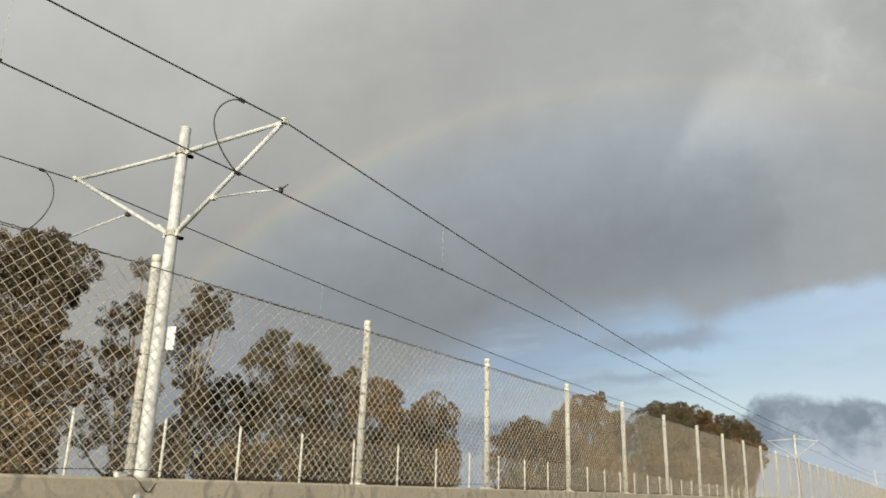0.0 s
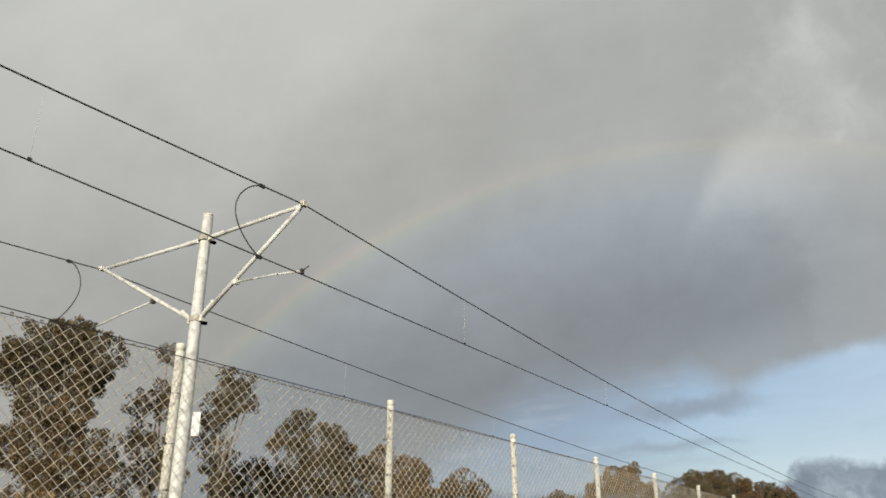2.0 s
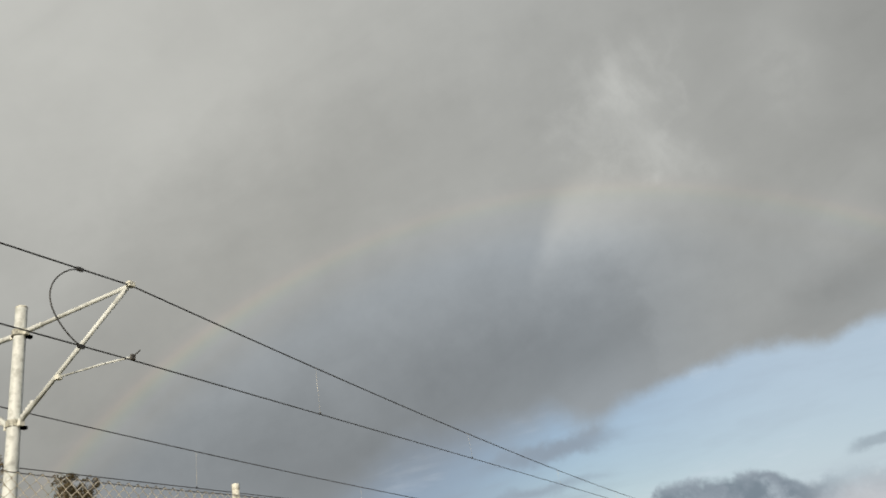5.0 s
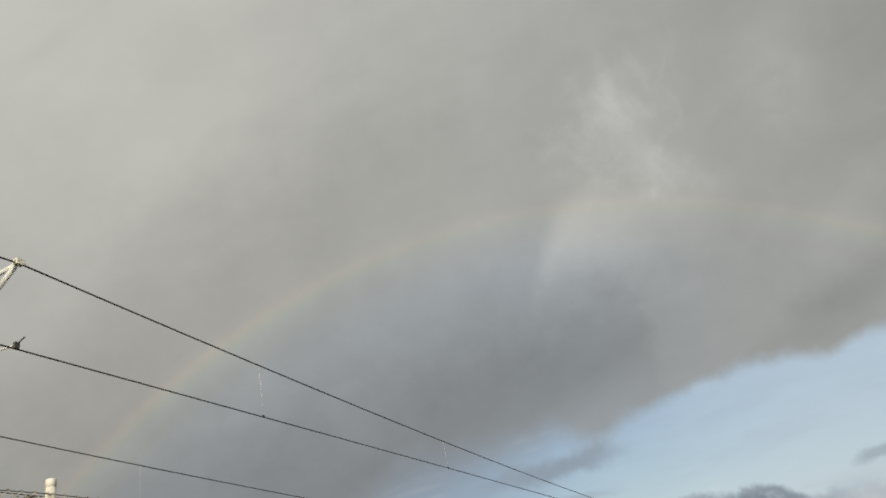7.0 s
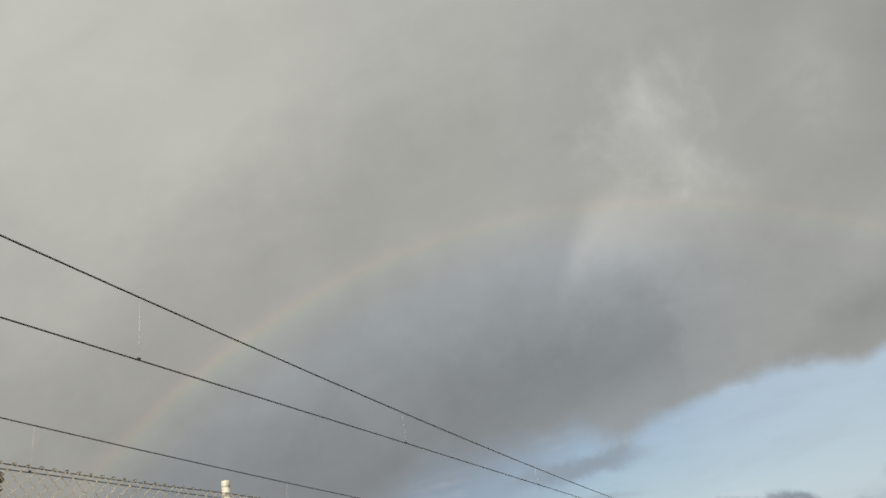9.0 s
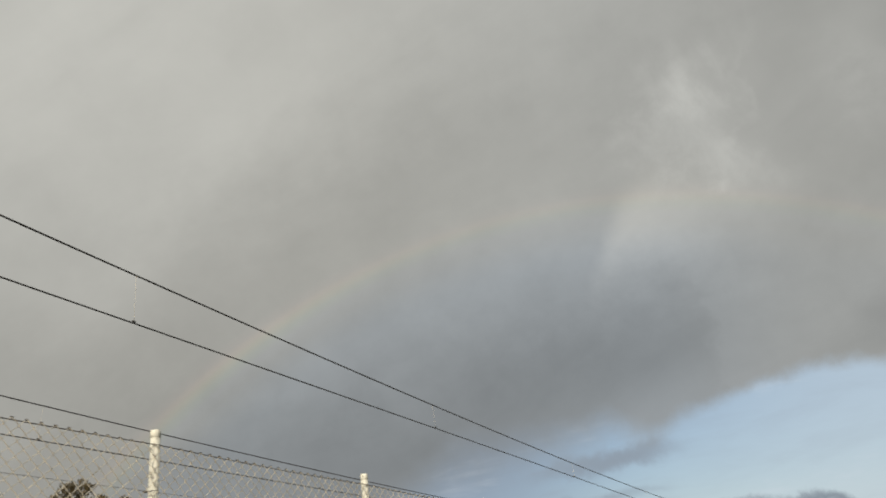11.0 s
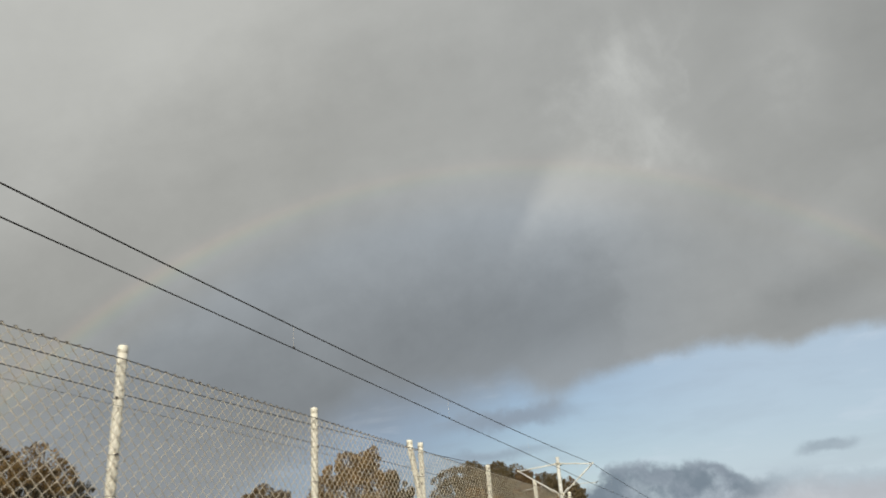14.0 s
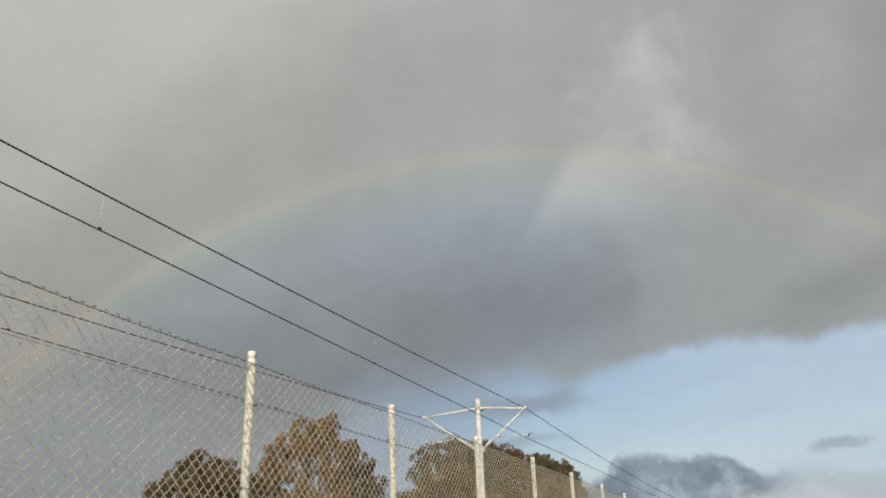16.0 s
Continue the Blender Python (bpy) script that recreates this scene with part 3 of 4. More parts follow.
def catenary_mast(n, right, left, zr, zl, off=POLE_OFF, h=8.74):
    o = mast_xy(n, off)
    t = thing("catenary_mast", "pale painted steel pole with two braced cantilever arms", "catenary mast", "masts along the light rail", m=Matrix.Translation(o))
    ob_of("pole", tube("pole", [(0, 0, -0.3), (0, 0, 0.25), (0, 0, h - 0.05), (0, 0, h)], [0.155, 0.15, 0.114, 0.108], MAST_PAINT, 20), t)
    ob_of("pole_cap", tube("pole_cap", [(0, 0, h), (0, 0, h + 0.03)], [0.120, 0.108], GALV, 20), t)
    za, zb = 8.18, 6.32
    for s, reach, zt in ((1, right - off, zr), (-1, left + off - 0.035, zl)):
        tip = Vector((s * reach, 0, zt))
        ob_of("top_arm", tube("top_arm", [(s * 0.13, 0, za), tip], 0.042, MAST_PAINT, 10), t)
        ob_of("brace", tube("brace", [(s * 0.13, 0, zb), (s * reach * 0.97, 0, zt - 0.03)], 0.046, MAST_PAINT, 10), t)
        ob_of("insulator", joined("insulator", [insulator_data((s * 0.15, 0, za), (s * 0.62, 0, za + (zt - za) * 0.62 / reach), 0.062)], MAST_PAINT), t)
        ob_of("insulator", joined("insulator", [insulator_data((s * 0.15, 0, zb + 0.02), (s * 0.50, 0, zb + (zt - zb) * 0.5 / reach), 0.065)], MAST_PAINT), t)
        for z in (za, zb):
            ob_of("pole_bracket", joined("pole_bracket", [tube_data([(0, 0, z - 0.06), (0, 0, z + 0.06)], 0.155, 16), box_data(min(s * 0.12, s * 0.22), max(s * 0.12, s * 0.22), -0.05, 0.05, z - 0.07, z + 0.03)], GALV, False), t)
            ob_of("bracket_bolt", mesh_of("bracket_bolt", *box_data(0.12, 0.20, 0.04, 0.14, z - 0.12, z - 0.06), DARK_STEEL), t)
        clamp = joined("wire_clamp", [box_data(tip.x - 0.05, tip.x + 0.05, -0.07, 0.07, zt - 0.03, zt + 0.07), tube_data([(tip.x, -0.10, zt + 0.02), (tip.x, 0.10, zt + 0.02)], 0.03, 8)], GALV, False)
        ob_of("wire_clamp", clamp, t)
        # steady arm that holds the contact wire
        f = 0.37 if s > 0 else 0.41
        root = Vector((s * (0.13 + (reach * 0.97 - 0.13) * f), 0, zb + (zt - zb) * f - 0.09))
        end = Vector((s * (reach + (0.05 if s > 0 else -0.10)), 0, CONT_Z + (0.04 if s > 0 else -0.02)))
        ob_of("steady_arm", tube("steady_arm", [root, root.lerp(end, 0.6) + Vector((0, 0, 0.02)), end], 0.020, MAST_PAINT, 8), t)
        ob_of("arm_clip", joined("arm_clip", [box_data(end.x - 0.02, end.x + 0.035, -0.04, 0.04, CONT_Z - 0.02, CONT_Z + 0.08), tube_data([end, end + Vector((s * 0.18, 0, 0.07))], 0.014, 6)], DARK_STEEL, False), t)
        ob_of("arm_joint", mesh_of("arm_joint", *box_data(root.x - 0.05, root.x + 0.05, -0.05, 0.05, root.z - 0.05, root.z + 0.04), GALV if s > 0 else DARK_STEEL), t)
    return t


mast = catenary_mast(0, 2.992, 3.676, MESS_Z, 8.227)
tagged(mast, "pale steel catenary pole with braced arms and white number plate")
plate = bevel_box("number_plate", -0.085, 0.085, -0.006, 0.006, -0.24, 0.24, SIGN_WHITE, 0.003)
ob_of("number_plate", plate, mast, pose(0.235, 0.10, 4.10, 0, 0, 25), "blank white upright plate")
ob_of("plate_bracket", mesh_of("plate_bracket", *box_data(0.08, 0.22, 0.115, 0.135, 4.0, 4.04), DARK_STEEL), mast)
catenary_mast(1, 2.062, 2.826, 7.955, 7.983, -0.15, 8.56)
catenary_mast(2, 2.6, 2.9, 8.1, 8.1)
catenary_mast(-1, 2.9, 3.2, 8.1, 8.1)

REACH = {-1: (2.9, -3.2, 8.1, 8.1), 0: (2.992, -3.676, 8.254, 8.227), 1: (2.062, -2.826, 7.955, 7.983), 2: (2.6, -2.9, 8.1, 8.1)}


def wire_point(y, far, messenger):
    """A point of an overhead wire at y along the line."""
    n = math.floor((y - MAST_Y) / SPAN)
    n = max(-1, min(1, n))
    s = (y - MAST_Y) / SPAN - n
    a, b = REACH[n], REACH[n + 1]
    k = 1 if far else 0
    off = a[k] * (1 - s) + b[k] * s
    r = max(0.0, min(1.0, (y - MAST_Y) / SPAN))
    z = CONT_Z - 0.11 * r if not far else 6.685 - 0.266 * r
    if messenger:
        zm = (a[2 + k] * (1 - s) + b[2 + k] * s)
        low = z + (0.539 if not far else 0.474)
        z = low + (zm - low) * (2 * s - 1) ** 2
    x = MAST_X + side(y) + off
    if not messenger:
        x += math.sin(math.pi * ((y - MAST_Y) / SPAN)) * (-0.09 if far else 0.02)
    return Vector((x, y, lift(y) + z))


def overhead_wires():
    ys = [MAST_Y - SPAN + SPAN * i / 40 for i in range(121)]
    for far in (False, True):
        mess = new("messenger_wire", tube("messenger_wire", [wire_point(y, far, True) for y in ys], 0.0155, COPPER, 6))
        tagged(mess, "dark stranded messenger wire strung between mast arms", "overhead wire", "overhead wires")
        cont = new("contact_wire", tube("contact_wire", [wire_point(y, far, False) for y in ys], 0.0135, COPPER, 6))
        tagged(cont, "dark contact wire hung beneath the messenger wire", "overhead wire", "overhead wires")
        for y in (-15.5, -5.2, 5.1, 16.95, 26.6, 36.95, 47.85, 58.1, 68.4, 78.6, 88.5, 98.4, 108.9):
            y += 3.0 * far
            a, b = wire_point(y, far, True), wire_point(y, far, False)
            h = ob_of("hanger", tube("hanger", [a, b], 0.0026, MESH_WIRE, 5), mess)
            ob_of("hanger_clip", mesh_of("hanger_clip", *box_data(b.x - 0.014, b.x + 0.014, b.y - 0.03, b.y + 0.03, b.z - 0.008, b.z + 0.045), COPPER), h)
    # jumper cables that loop from messenger to contact wire beside the mast
    for far in (False, True):
        y = MAST_Y - (0.86 if far else 1.18)
        a, b = wire_point(y, far, True), wire_point(y - 0.10 if far else y + 0.08, far, False)
        out = Vector((0.10, 0.36, 0)) if far else Vector((-0.15, -0.50, 0))
        pts = []
        for i in range(25):
            s = i / 24
            pts.append(a.lerp(b, s) + out * (math.sin(math.pi * s ** 0.8) ** 0.75))
        j = new("jumper_cable", tube("jumper_cable", pts, 0.013, COPPER, 8))
        tagged(j, "black flexible jumper cable looping between two wires", "cable", "jumper cables")
        for q in (a, b):
            ob_of("cable_clamp", mesh_of("cable_clamp", *box_data(q.x - 0.026, q.x + 0.026, q.y - 0.065, q.y + 0.065, q.z - 0.04, q.z + 0.02), COPPER), j)


overhead_wires()


# ---------------------------------------------------------------- trees
def quads(name, corners, mat):
    """A mesh of loose four-sided leaves from an array of their corners."""
    n = len(corners)
    me = bpy.data.meshes.new(name)
    me.vertices.add(4 * n)
    me.vertices.foreach_set("co", corners.astype(np.float32).ravel())
    me.loops.add(4 * n)
    me.loops.foreach_set("vertex_index", np.arange(4 * n, dtype=np.int32))
    me.polygons.add(n)
    me.polygons.foreach_set("loop_start", np.arange(0, 4 * n, 4, dtype=np.int32))
    me.polygons.foreach_set("loop_total", np.full(n, 4, dtype=np.int32))
    me.update(calc_edges=True)
    me.materials.append(mat)
    return me


def unit(v):
    return v / np.linalg.norm(v, axis=-1, keepdims=True)


def leaf_quads(pos, along, size, rng):
    """Narrow leaves at pos that lean along the given ways."""
    n = len(pos)
    ax = unit(along + rng.normal(size=(n, 3)) * 0.75)
    bx = unit(np.cross(ax, rng.normal(size=(n, 3))))
    ln = size * rng.uniform(0.65, 1.4, n)[:, None]
    wd = ln * rng.uniform(0.30, 0.46, n)[:, None]
    return np.stack([pos - ax * ln, pos + bx * wd - ax * ln * 0.15, pos + ax * ln, pos - bx * wd - ax * ln * 0.15], axis=1)


def spray_lobe(centre, r, leaf, cover, rng, twigs, bark_r):
    """One lobe of a crown: rising sprays that fan out from below its middle and carry leaves on their outer halves."""
    centre = np.array(centre)
    root = centre + np.array([0, 0, -0.55 * r])
    k = int(np.clip(16 + 5 * r, 18, 34))
    d = unit(rng.normal(size=(k, 3)) + np.array([0, 0, 0.22]))
    tuft = r * rng.uniform(0.20, 0.36, k)
    tips = centre + d * (r * rng.uniform(0.86, 1.06, k) - tuft * 0.7)[:, None]
    n = max(60, int(cover * math.pi * r * r / (0.76 * leaf * leaf)))
    own = rng.integers(0, k, n)
    # most leaves clothe the tufts at the tips, the rest trail down the twigs
    puff = tips[own] + unit(rng.normal(size=(n, 3)) + d[own] * 0.7) * (tuft[own] * rng.uniform(0.55, 1.08, n))[:, None]
    trail = root + (tips[own] - root) * rng.uniform(0.35, 1.0, n)[:, None] + rng.normal(size=(n, 3)) * (tuft[own] * 0.28)[:, None]
    pos = np.where((rng.random(n) < 0.78)[:, None], puff, trail)
    if bark_r > 0:
        for j in range(min(k, 14)):
            mid = root + (tips[j] - root) * 0.5 + rng.normal(size=3) * 0.05 * r
            twigs.append(tube_data([root, mid, root + (tips[j] - root) * 0.93], [bark_r, bark_r * 0.6, bark_r * 0.2], 4))
    return leaf_quads(pos, tips[own] - root, leaf, rng)


def gum_tree(x, y, lobes, mat, seed, label, leaf=0.12, cover=2.6, deep=0.6, lean=0.0, bark_r=0.02, fork=0.35):
    """A eucalypt. Each lobe of the crown is (x, z, radius) in the place's own metres; limbs rise to it from a forking pale trunk."""
    rng = np.random.default_rng(seed)
    z0 = lift(y) - 0.1
    t = thing("gum_tree", label, "tree", "trees beyond the tracks", m=Matrix.Translation((x, y, z0)))
    top = max(z for _, z, _ in lobes) - z0
    r0 = 0.011 * top + 0.05
    stem = [Vector((lean * q + rng.normal() * 0.012 * top * (q > 0), rng.normal() * 0.012 * top * (q > 0), q * top * 0.62)) for q in (0, 0.2, 0.4, 0.6, 0.8, 1.0)]
    wood = [tube_data(stem, [r0 * (1.2 - 0.75 * i / 5) for i in range(6)], 8)]
    leaves_of = []
    for lx, lz, r in lobes:
        c = np.array([lx - x, rng.uniform(-deep, deep) * r, lz - z0])
        foot = max(0.12, min(1.0, (c[2] - 0.9 * r) / (top * 0.62) * (1 - fork)))
        i = min(4, int(foot * 5))
        a = stem[i].lerp(stem[i + 1], foot * 5 - i)
        e = Vector(c) + Vector((0, 0, -0.5 * r))
        mid = a.lerp(e, 0.55) + Vector((rng.normal() * 0.1 * r, rng.normal() * 0.1 * r, -0.08 * (e - a).length))
        lr = max(bark_r * 1.3, r0 * 0.42)
        wood.append(tube_data([a, mid, e], [lr, lr * 0.75, lr * 0.45], 6))
        leaves_of.append(spray_lobe(c, r, leaf, cover, rng, wood, bark_r))
    ob_of("trunk", joined("trunk", wood, BARK), t)
    ob_of("crown", quads("crown", np.concatenate(leaves_of), mat), t)
    return t


def bush(x, y, height, width, mat, seed):
    rng = np.random.default_rng(seed)
    t = thing("bush", "olive-brown scrubby bush beyond the far fence", "bush", "bushes beyond the tracks", m=Matrix.Translation((x, y, lift(y) - 0.1)))
    pieces, clumps = [], []
    for i in range(9):
        a = rng.uniform(0, 6.28)
        tip = Vector((math.cos(a) * width * 0.42 * rng.uniform(0.2, 1), math.sin(a) * width * 0.42 * rng.uniform(0.2, 1), height * rng.uniform(0.4, 0.9)))
        pieces.append(tube_data([(0, 0, 0), tip * 0.5 + Vector((0, 0, 0.1)), tip], [0.05, 0.035, 0.012], 5))
        clumps.append((*tip, width * rng.uniform(0.13, 0.24)))
        clumps.append((tip.x * 0.9, tip.y * 0.9, tip.z * 0.55, width * rng.uniform(0.13, 0.22)))
    ob_of("foliage", quads("foliage", np.concatenate([spray_lobe(q[:3], q[3], 0.13, 2.2, rng, pieces, 0.012) for q in clumps]), mat), t)
    ob_of("stem", joined("stem", pieces, BARK), t)


GREEN = "dense dark-green gum tree with a broad rounded crown"
FAN = "golden-brown gum tree with pale branches fanning upward"
SPARSE = "sparse gum tree with bare twisting limbs and thin foliage"
DARK = "dark olive gum tree in the shade of its neighbours"
WARM = "brown-leaved gum tree lit by low sun, rounded clumps"
GOLD = "tall golden gum tree with a narrow leafy spire"
GREY = "grey-green gum tree with a domed crown and bare grey twigs"
CREST = "russet-topped dark gum tree on the far skyline"
gum_tree(-36.0, 22.0, [(-38.6, 11.6, 1.66), (-35.5, 11.4, 1.43), (-32.7, 10.4, 1.25), (-36.1, 10.4, 1.32), (-41.5, 11.3, 1.78), (-38.2, 9.4, 1.5), (-34.6, 9.2, 1.1), (-37.0, 11.9, 1.2), (-36.6, 8.1, 1.1)], LEAF_OLIVE, 1, GREEN, 0.085, 3.2, bark_r=0.022)
gum_tree(-33.0, 20.0, [(-33.4, 6.5, 1.52), (-30.6, 5.9, 1.06), (-36.3, 6.3, 1.53), (-31.5, 4.8, 1.29), (-34.0, 4.4, 1.34), (-29.3, 4.5, 0.64), (-32.2, 7.6, 0.9), (-31.0, 3.2, 1.0), (-33.0, 2.6, 1.2)], LEAF_BROWN, 2, FAN, 0.08, 2.8, bark_r=0.028)
gum_tree(-28.6, 17.5, [(-28.5, 2.4, 0.86), (-26.6, 2.2, 0.59), (-30.4, 2.6, 1.06), (-27.4, 1.2, 0.8), (-29.6, 1.2, 0.9)], LEAF_SHADED, 4, DARK, 0.07, 2.4)
gum_tree(-34.0, 26.0, [(-33.9, 11.7, 0.70), (-34.9, 9.6, 1.10), (-36.3, 9.5, 0.85), (-33.2, 8.9, 0.95), (-34.8, 6.6, 1.30), (-36.3, 5.7, 0.95), (-32.9, 5.6, 1.15), (-34.3, 4.2, 1.25), (-32.3, 7.0, 0.90), (-35.6, 7.9, 0.8), (-36.0, 3.2, 0.9), (-33.0, 2.8, 1.0)],
         LEAF_BROWN, 3, SPARSE, 0.075, 1.45, bark_r=0.03, fork=0.5)
gum_tree(-33.0, 29.0, [(-33.6, 10.0, 1.15), (-31.9, 9.7, 1.10), (-30.7, 9.2, 0.70), (-32.5, 8.9, 1.10), (-34.2, 8.3, 1.0), (-32.4, 11.0, 0.60), (-33.5, 6.8, 1.05), (-32.3, 5.0, 1.15), (-33.9, 3.6, 1.1), (-31.4, 10.6, 0.55)],
         LEAF_OLIVE, 16, SPARSE, 0.075, 1.6, bark_r=0.026, fork=0.5)
gum_tree(-38.5, 36.0, [(-39.3, 6.9, 1.37), (-37.0, 6.8, 1.13), (-39.8, 5.4, 1.44), (-37.2, 4.8, 1.40), (-40.5, 3.8, 1.26), (-35.5, 6.4, 0.87), (-36.2, 3.4, 1.3), (-38.6, 2.8, 1.4)], LEAF_SHADED, 5, DARK, 0.10, 2.4)
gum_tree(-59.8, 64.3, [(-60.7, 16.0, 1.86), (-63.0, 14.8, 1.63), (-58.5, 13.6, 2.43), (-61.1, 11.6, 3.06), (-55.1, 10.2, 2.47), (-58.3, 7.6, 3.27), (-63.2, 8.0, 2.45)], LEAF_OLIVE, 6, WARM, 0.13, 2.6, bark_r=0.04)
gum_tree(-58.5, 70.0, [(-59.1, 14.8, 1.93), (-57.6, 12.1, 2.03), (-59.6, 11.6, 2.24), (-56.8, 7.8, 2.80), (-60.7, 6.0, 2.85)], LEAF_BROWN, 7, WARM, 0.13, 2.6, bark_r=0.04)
gum_tree(-42.9, 54.0, [(-42.8, 9.1, 1.06), (-42.7, 6.7, 1.19), (-43.1, 4.4, 1.42)], LEAF_SHADED, 8, DARK, 0.12, 1.8)
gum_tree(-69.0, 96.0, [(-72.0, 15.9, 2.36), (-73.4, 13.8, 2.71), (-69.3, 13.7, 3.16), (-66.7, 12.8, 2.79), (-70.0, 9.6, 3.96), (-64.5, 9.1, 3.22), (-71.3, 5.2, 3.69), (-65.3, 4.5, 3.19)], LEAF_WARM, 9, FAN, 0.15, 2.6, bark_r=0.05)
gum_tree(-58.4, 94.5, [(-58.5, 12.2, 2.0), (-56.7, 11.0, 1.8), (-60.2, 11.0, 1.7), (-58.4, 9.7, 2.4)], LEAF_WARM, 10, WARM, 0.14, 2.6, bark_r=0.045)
gum_tree(-57.6, 92.0, [(-55.4, 8.2, 2.1), (-57.4, 6.4, 2.6), (-59.0, 8.4, 2.2), (-54.8, 5.0, 2.1), (-57.0, 3.2, 2.6)], LEAF_SHADED, 19, DARK, 0.14, 2.6, bark_r=0.045)
gum_tree(-77.0, 118.0, [(-77.5, 12.6, 2.0), (-75.2, 11.2, 1.72), (-80.3, 12.0, 2.52), (-77.5, 8.0, 3.0)], LEAF_SHADED, 17, DARK, 0.16, 2.5)
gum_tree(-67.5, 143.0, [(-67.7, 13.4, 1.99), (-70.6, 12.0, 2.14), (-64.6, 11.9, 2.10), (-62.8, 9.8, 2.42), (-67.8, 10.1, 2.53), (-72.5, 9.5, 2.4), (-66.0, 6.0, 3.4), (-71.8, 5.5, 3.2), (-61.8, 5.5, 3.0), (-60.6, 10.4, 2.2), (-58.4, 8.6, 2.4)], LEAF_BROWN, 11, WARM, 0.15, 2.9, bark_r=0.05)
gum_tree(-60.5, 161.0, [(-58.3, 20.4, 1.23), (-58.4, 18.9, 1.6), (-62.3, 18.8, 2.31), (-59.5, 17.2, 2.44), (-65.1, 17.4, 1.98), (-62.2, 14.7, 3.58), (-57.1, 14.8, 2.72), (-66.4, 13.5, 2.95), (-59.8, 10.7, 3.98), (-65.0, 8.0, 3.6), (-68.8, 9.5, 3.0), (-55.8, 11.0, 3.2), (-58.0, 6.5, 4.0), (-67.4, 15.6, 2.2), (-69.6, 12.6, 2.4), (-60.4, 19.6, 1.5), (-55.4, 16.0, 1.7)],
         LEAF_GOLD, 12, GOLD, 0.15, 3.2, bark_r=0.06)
gum_tree(-53.0, 160.0, [(-54.3, 15.7, 1.27), (-52.7, 13.7, 1.89), (-53.5, 11.8, 2.51), (-50.5, 10.9, 1.39), (-53.0, 7.5, 3.2)], LEAF_OLIVE, 13, DARK, 0.18, 2.6, bark_r=0.05)
gum_tree(-60.5, 212.0, [(-64.0, 21.1, 2.76), (-59.8, 22.1, 2.63), (-66.5, 20.3, 2.08), (-56.0, 20.9, 2.48), (-62.8, 17.8, 3.87), (-58.0, 17.5, 4.05), (-53.7, 19.3, 2.46), (-53.9, 15.6, 4.0), (-66.6, 16.4, 2.97), (-61.0, 11.5, 5.0)],
         LEAF_MOSS, 14, GREY, 0.19, 1.9, bark_r=0.09)
for i, (x, z, r) in enumerate([(-71.9, 26.8, 2.65), (-68.4, 26.8, 2.63), (-64.5, 26.7, 2.43), (-60.7, 25.8, 2.41), (-57.1, 24.3, 2.39), (-53.7, 23.3, 2.2), (-50.2, 22.4, 2.18), (-47.4, 21.7, 2.0), (-45.0, 20.2, 1.6)]):
    z -= 0.5
    gum_tree(x, 248.0 + 5 * (i % 2), [(x, z, r), (x + 1.3, z - 2.6, r * 1.15), (x - 1.2, z - 4.8, r * 1.35), (x + 0.6, z - 8.2, r * 1.6), (x - 0.5, z - 12.0, r * 1.7), (x + 2.0, z - 1.6, r * 0.95), (x + 2.2, z - 6.0, r * 1.5), (x - 2.2, z - 9.5, r * 1.6)],
             (LEAF_MOSS, LEAF_RUST, LEAF_MOSS)[i % 3], 20 + i, CREST, 0.19, 2.9, bark_r=0.05)
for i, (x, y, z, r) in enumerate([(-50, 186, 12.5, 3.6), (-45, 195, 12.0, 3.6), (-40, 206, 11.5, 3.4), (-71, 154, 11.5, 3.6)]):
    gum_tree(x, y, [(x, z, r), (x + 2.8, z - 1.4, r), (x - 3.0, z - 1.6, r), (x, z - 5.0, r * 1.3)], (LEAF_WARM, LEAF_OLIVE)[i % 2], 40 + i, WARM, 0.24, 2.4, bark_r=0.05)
for i, (x, y, h, wd) in enumerate([(-27, 16, 3.4, 4.5), (-29, 23.5, 3.2, 4.2), (-31, 32, 4.4, 5.5), (-34, 40, 4.8, 6.0), (-40, 51, 5.6, 6.5), (-46, 66, 6.0, 8.0), (-52, 84, 7.0, 9.0), (-52, 108, 4.8, 9.0),
                                   (-54, 122, 4.8, 9.0), (-54, 138, 6.4, 10.0), (-60, 146, 8.0, 12.0), (-66, 147, 7.0, 12.0), (-52, 150, 9.0, 12.0), (-50, 172, 12.0, 14.0), (-48, 186, 13.0, 15.0), (-47, 200, 13.0, 15.0), (-45, 214, 13.0, 15.0)]):
    bush(x, y, h, wd, (LEAF_OLIVE if i % 2 else LEAF_WARM) if i < 12 else (LEAF_GOLD, LEAF_WARM)[i % 2], 60 + i)


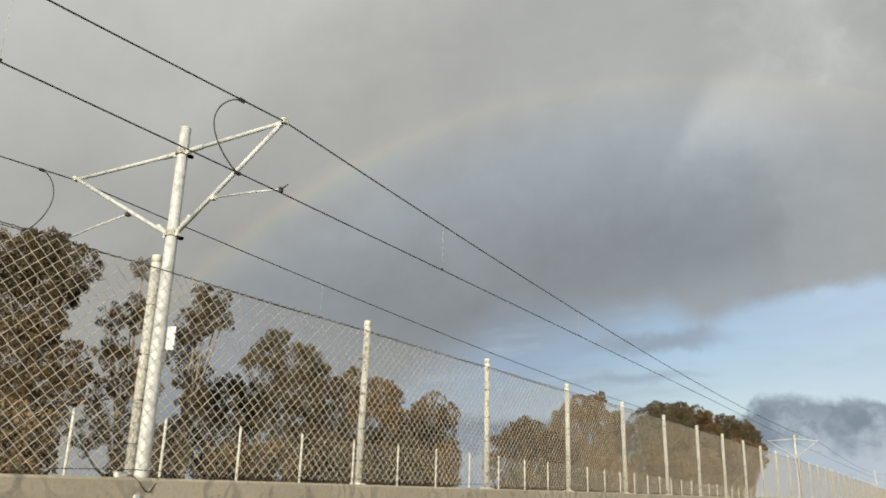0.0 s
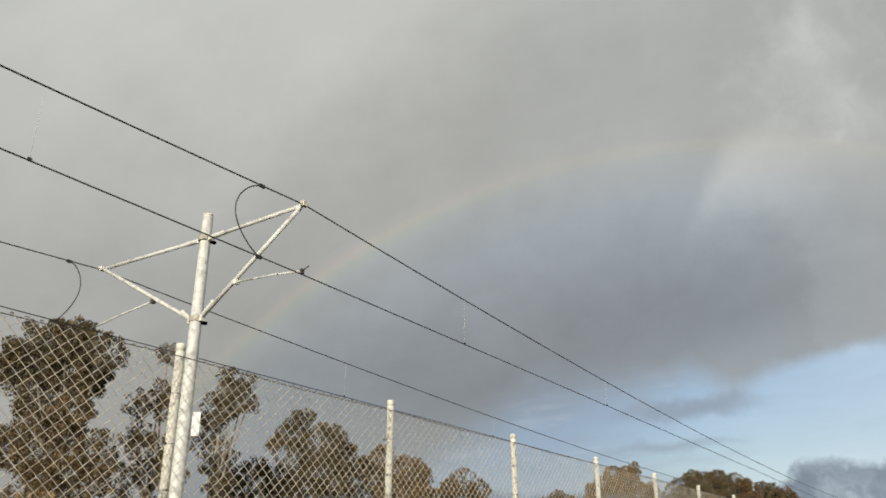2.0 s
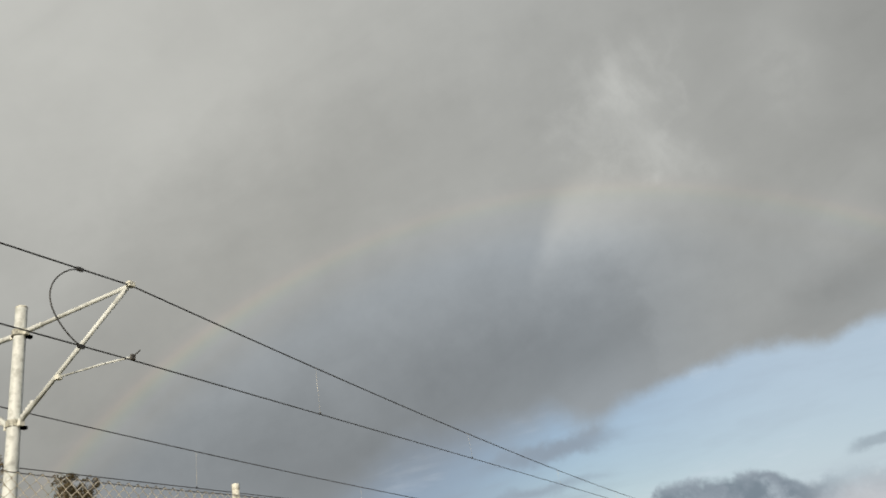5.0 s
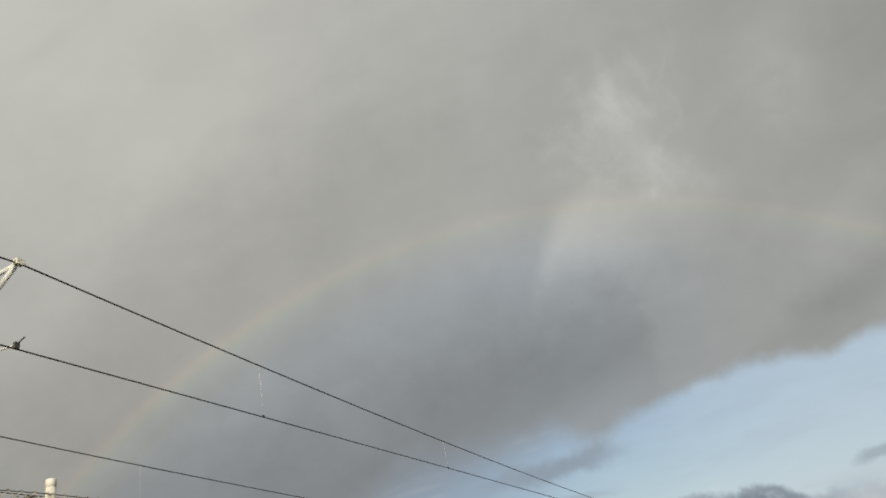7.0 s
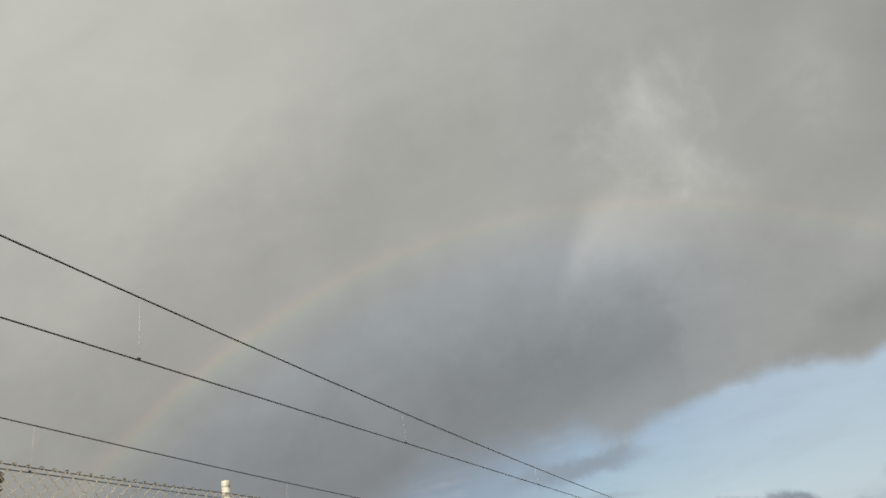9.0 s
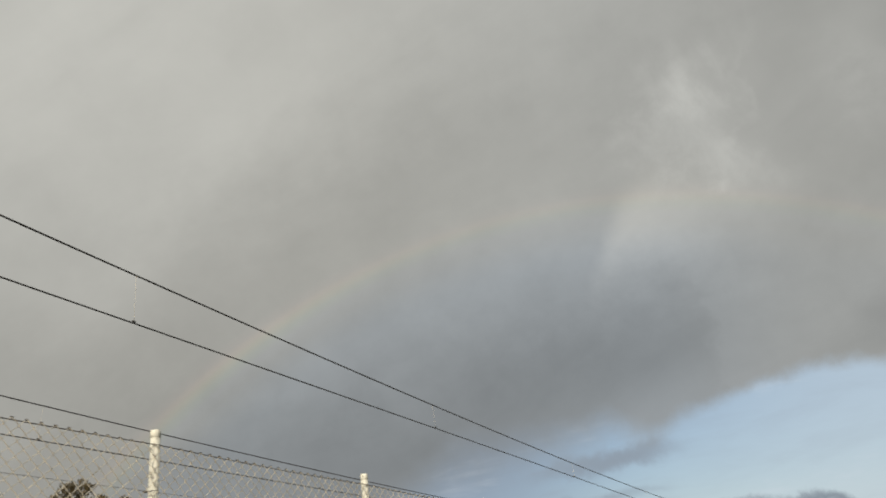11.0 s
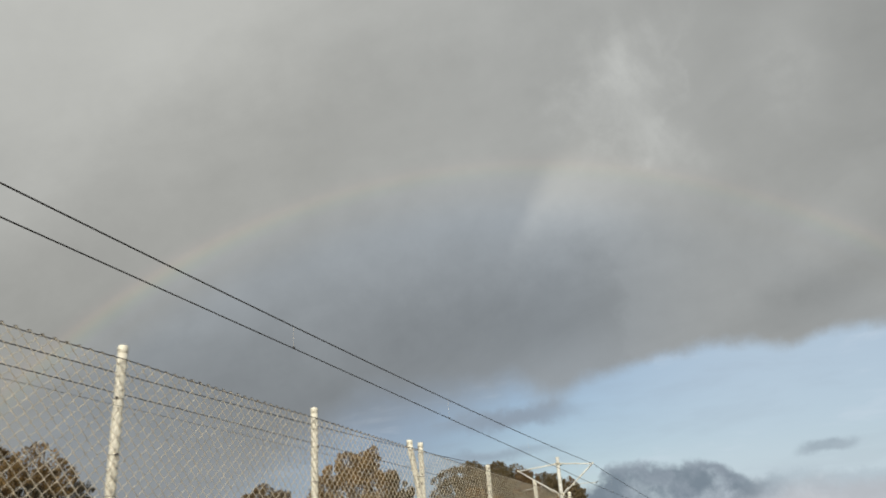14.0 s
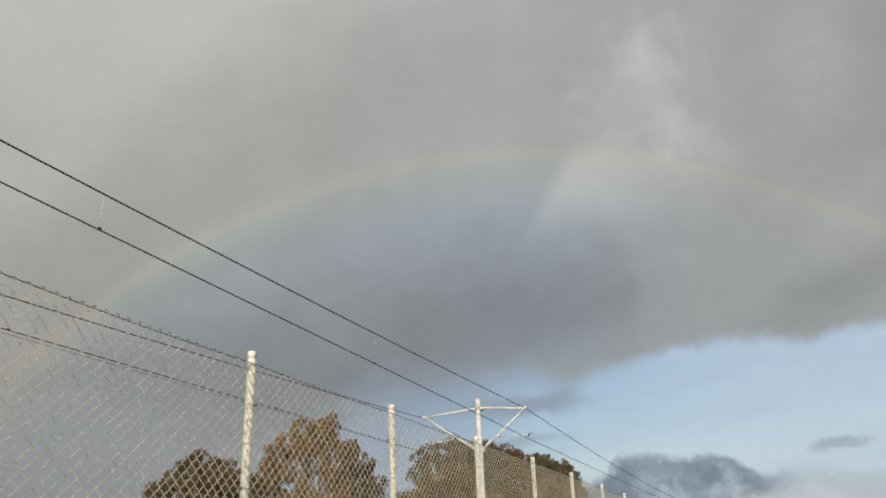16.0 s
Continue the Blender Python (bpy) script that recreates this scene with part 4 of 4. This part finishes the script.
# ---------------------------------------------------------------- small things on the barrier
def junction_box():
    b = Vector((FENCE_X + 0.075, 4.22, WALL_Z + lift(4.2)))
    t = thing("junction_box", "small pale plastic cable box on the barrier top", "junction box", m=Matrix.Translation(b))
    ob_of("box_body", bevel_box("box_body", -0.035, 0.03, -0.02, 0.075, 0.0, 0.034, SIGN_WHITE, 0.010), t)
    ob_of("box_lid", bevel_box("box_lid", -0.038, 0.033, -0.023, 0.078, 0.032, 0.040, GALV, 0.004), t)
    pts = [(0.02, 0.06, 0.02), (0.035, 0.11, 0.012), (0.06, 0.16, -0.03), (0.07, 0.22, -0.10), (0.07, 0.27, -0.11), (0.06, 0.32, -0.05), (0.04, 0.37, 0.008), (0.0, 0.43, 0.012)]
    ob_of("cable", tube("cable", pts, 0.004, COPPER, 6), t, None, "thin black cable sagging over the edge")
    ob_of("cable_clip", bevel_box("cable_clip", 0.05, 0.085, 0.12, 0.17, -0.16, -0.13, SIGN_WHITE, 0.005), t)


junction_box()


# ---------------------------------------------------------------- the car ahead, in our lane beyond the end of the drive
def car_section(half, z0, z1, y):
    """A rounded half-width section of the body at y, from sill to shoulder."""
    return [(-half, y, z0 + 0.10), (-half * 0.96, y, z0), (half * 0.96, y, z0), (half, y, z0 + 0.10), (half * 1.01, y, (z0 + z1) * 0.52),
            (half * 0.97, y, z1 - 0.05), (half * 0.90, y, z1), (-half * 0.90, y, z1), (-half * 0.97, y, z1 - 0.05), (-half * 1.01, y, (z0 + z1) * 0.52)]


def loft(name, rings, mat):
    n = len(rings[0])
    verts = [v for r in rings for v in r]
    faces = [(i * n + j, i * n + (j + 1) % n, (i + 1) * n + (j + 1) % n, (i + 1) * n + j) for i in range(len(rings) - 1) for j in range(n)]
    faces += [tuple(reversed(range(n))), tuple(range((len(rings) - 1) * n, len(rings) * n))]
    return mesh_of(name, verts, faces, mat)


def dark_car():
    y0 = 72.0
    car = thing("car", "black sport utility car with a lit red high brake lamp", "car", m=Matrix.Translation((-1.25 + side(y0), y0, lift(y0) + 0.0)))
    paint, pg, pb = material("black_car_paint", 0.18)
    pb.inputs["Base Color"].default_value = (0.012, 0.012, 0.014, 1)
    pb.inputs["Coat Weight"].default_value = 0.6
    bump(pg, pb, pg.noise(place(pg), 300, 2), 0.03, 0.001)
    glass = plain("tinted_car_glass", (0.012, 0.014, 0.016), 0.05)
    rubber, rim_m = plain("tyre_rubber", (0.02, 0.02, 0.02), 0.8), plain("alloy_rim", (0.45, 0.45, 0.46), 0.3, 0.9)
    red = plain("red_lamp_lens", (0.35, 0.012, 0.012), 0.2)
    lamp, lg, lb = material("lit_brake_lamp", 0.3)
    lb.inputs["Base Color"].default_value = (0.5, 0.02, 0.02, 1)
    lb.inputs["Emission Color"].default_value, lb.inputs["Emission Strength"].default_value = (1.0, 0.06, 0.05, 1), 3.0
    body = loft("body", [car_section(0.80, 0.42, 0.86, 0.0), car_section(0.90, 0.32, 1.02, 0.12), car_section(0.94, 0.28, 1.06, 0.6), car_section(0.94, 0.26, 1.06, 2.4),
                         car_section(0.94, 0.28, 1.04, 3.3), car_section(0.92, 0.30, 0.96, 4.2), car_section(0.80, 0.36, 0.78, 4.65)], paint)
    ob_of("body", body, car)

    def cab(half, z0, z1, top, y):
        return [(-half, y, z0), (half, y, z0), (half * 0.98, y, z0 + (z1 - z0) * 0.5), (top + 0.03, y, z1 - 0.07), (top - 0.05, y, z1), (-top + 0.05, y, z1), (-top - 0.03, y, z1 - 0.07), (-half * 0.98, y, z0 + (z1 - z0) * 0.5)]

    ob_of("cabin_glass", loft("cabin_glass", [cab(0.84, 1.03, 1.10, 0.80, 0.10), cab(0.85, 1.03, 1.60, 0.60, 0.55), cab(0.86, 1.03, 1.66, 0.62, 1.4), cab(0.86, 1.03, 1.62, 0.62, 2.5), cab(0.84, 1.02, 1.08, 0.78, 3.4)], glass), car)
    ob_of("roof", loft("roof", [[(x, y, z) for x, z in ((-0.60, h - 0.05), (0.60, h - 0.05), (0.62, h - 0.01), (0.52, h + 0.03), (-0.52, h + 0.03), (-0.62, h - 0.01))] for y, h in ((0.42, 1.62), (0.6, 1.655), (1.4, 1.675), (2.2, 1.655), (2.6, 1.60))], paint), car)
    ob_of("rear_spoiler", bevel_box("rear_spoiler", -0.58, 0.58, 0.28, 0.52, 1.585, 1.625, paint, 0.012), car)
    brake = ob_of("high_brake_lamp", bevel_box("high_brake_lamp", -0.17, 0.17, 0.205, 0.235, 1.30, 1.335, red, 0.006), car)
    for i in range(4):
        ob_of("lamp_diode", bevel_box("lamp_diode", -0.14 + i * 0.075, -0.10 + i * 0.075, 0.196, 0.208, 1.306, 1.329, lamp, 0.004), brake)
    ob_of("aerial", joined("aerial", [tube_data([(0.0, 0.62, 1.68), (0.0, 0.70, 1.715), (0.0, 0.84, 1.70)], [0.035, 0.03, 0.012], 8)], paint), car)
    for s in (-1, 1):
        ob_of("tail_lamp", bevel_box("tail_lamp", min(s * 0.62, s * 0.90), max(s * 0.62, s * 0.90), -0.005, 0.16, 0.84, 1.0, red, 0.02), car)
        ob_of("wing_mirror", bevel_box("wing_mirror", min(s * 0.92, s * 1.08), max(s * 0.92, s * 1.08), 2.95, 3.07, 1.05, 1.2, paint, 0.03), car)
        for y in (0.95, 3.7):
            w = ob_of("wheel", tube("wheel", [(s * 0.70, y, 0.345), (s * 0.74, y, 0.345), (s * 0.90, y, 0.345), (s * 0.945, y, 0.345)], [0.30, 0.345, 0.345, 0.31], rubber, 28), car)
            ob_of("rim", tube("rim", [(s * 0.925, y, 0.345), (s * 0.952, y, 0.345), (s * 0.955, y, 0.345)], [0.225, 0.22, 0.06], rim_m, 20), w)
    ob_of("bumper", bevel_box("bumper", -0.88, 0.88, -0.07, 0.12, 0.42, 0.66, paint, 0.04), car)
    ob_of("registration_plate", bevel_box("registration_plate", -0.16, 0.16, -0.022, 0.0, 0.74, 0.89, SIGN_WHITE, 0.004), car)


dark_car()
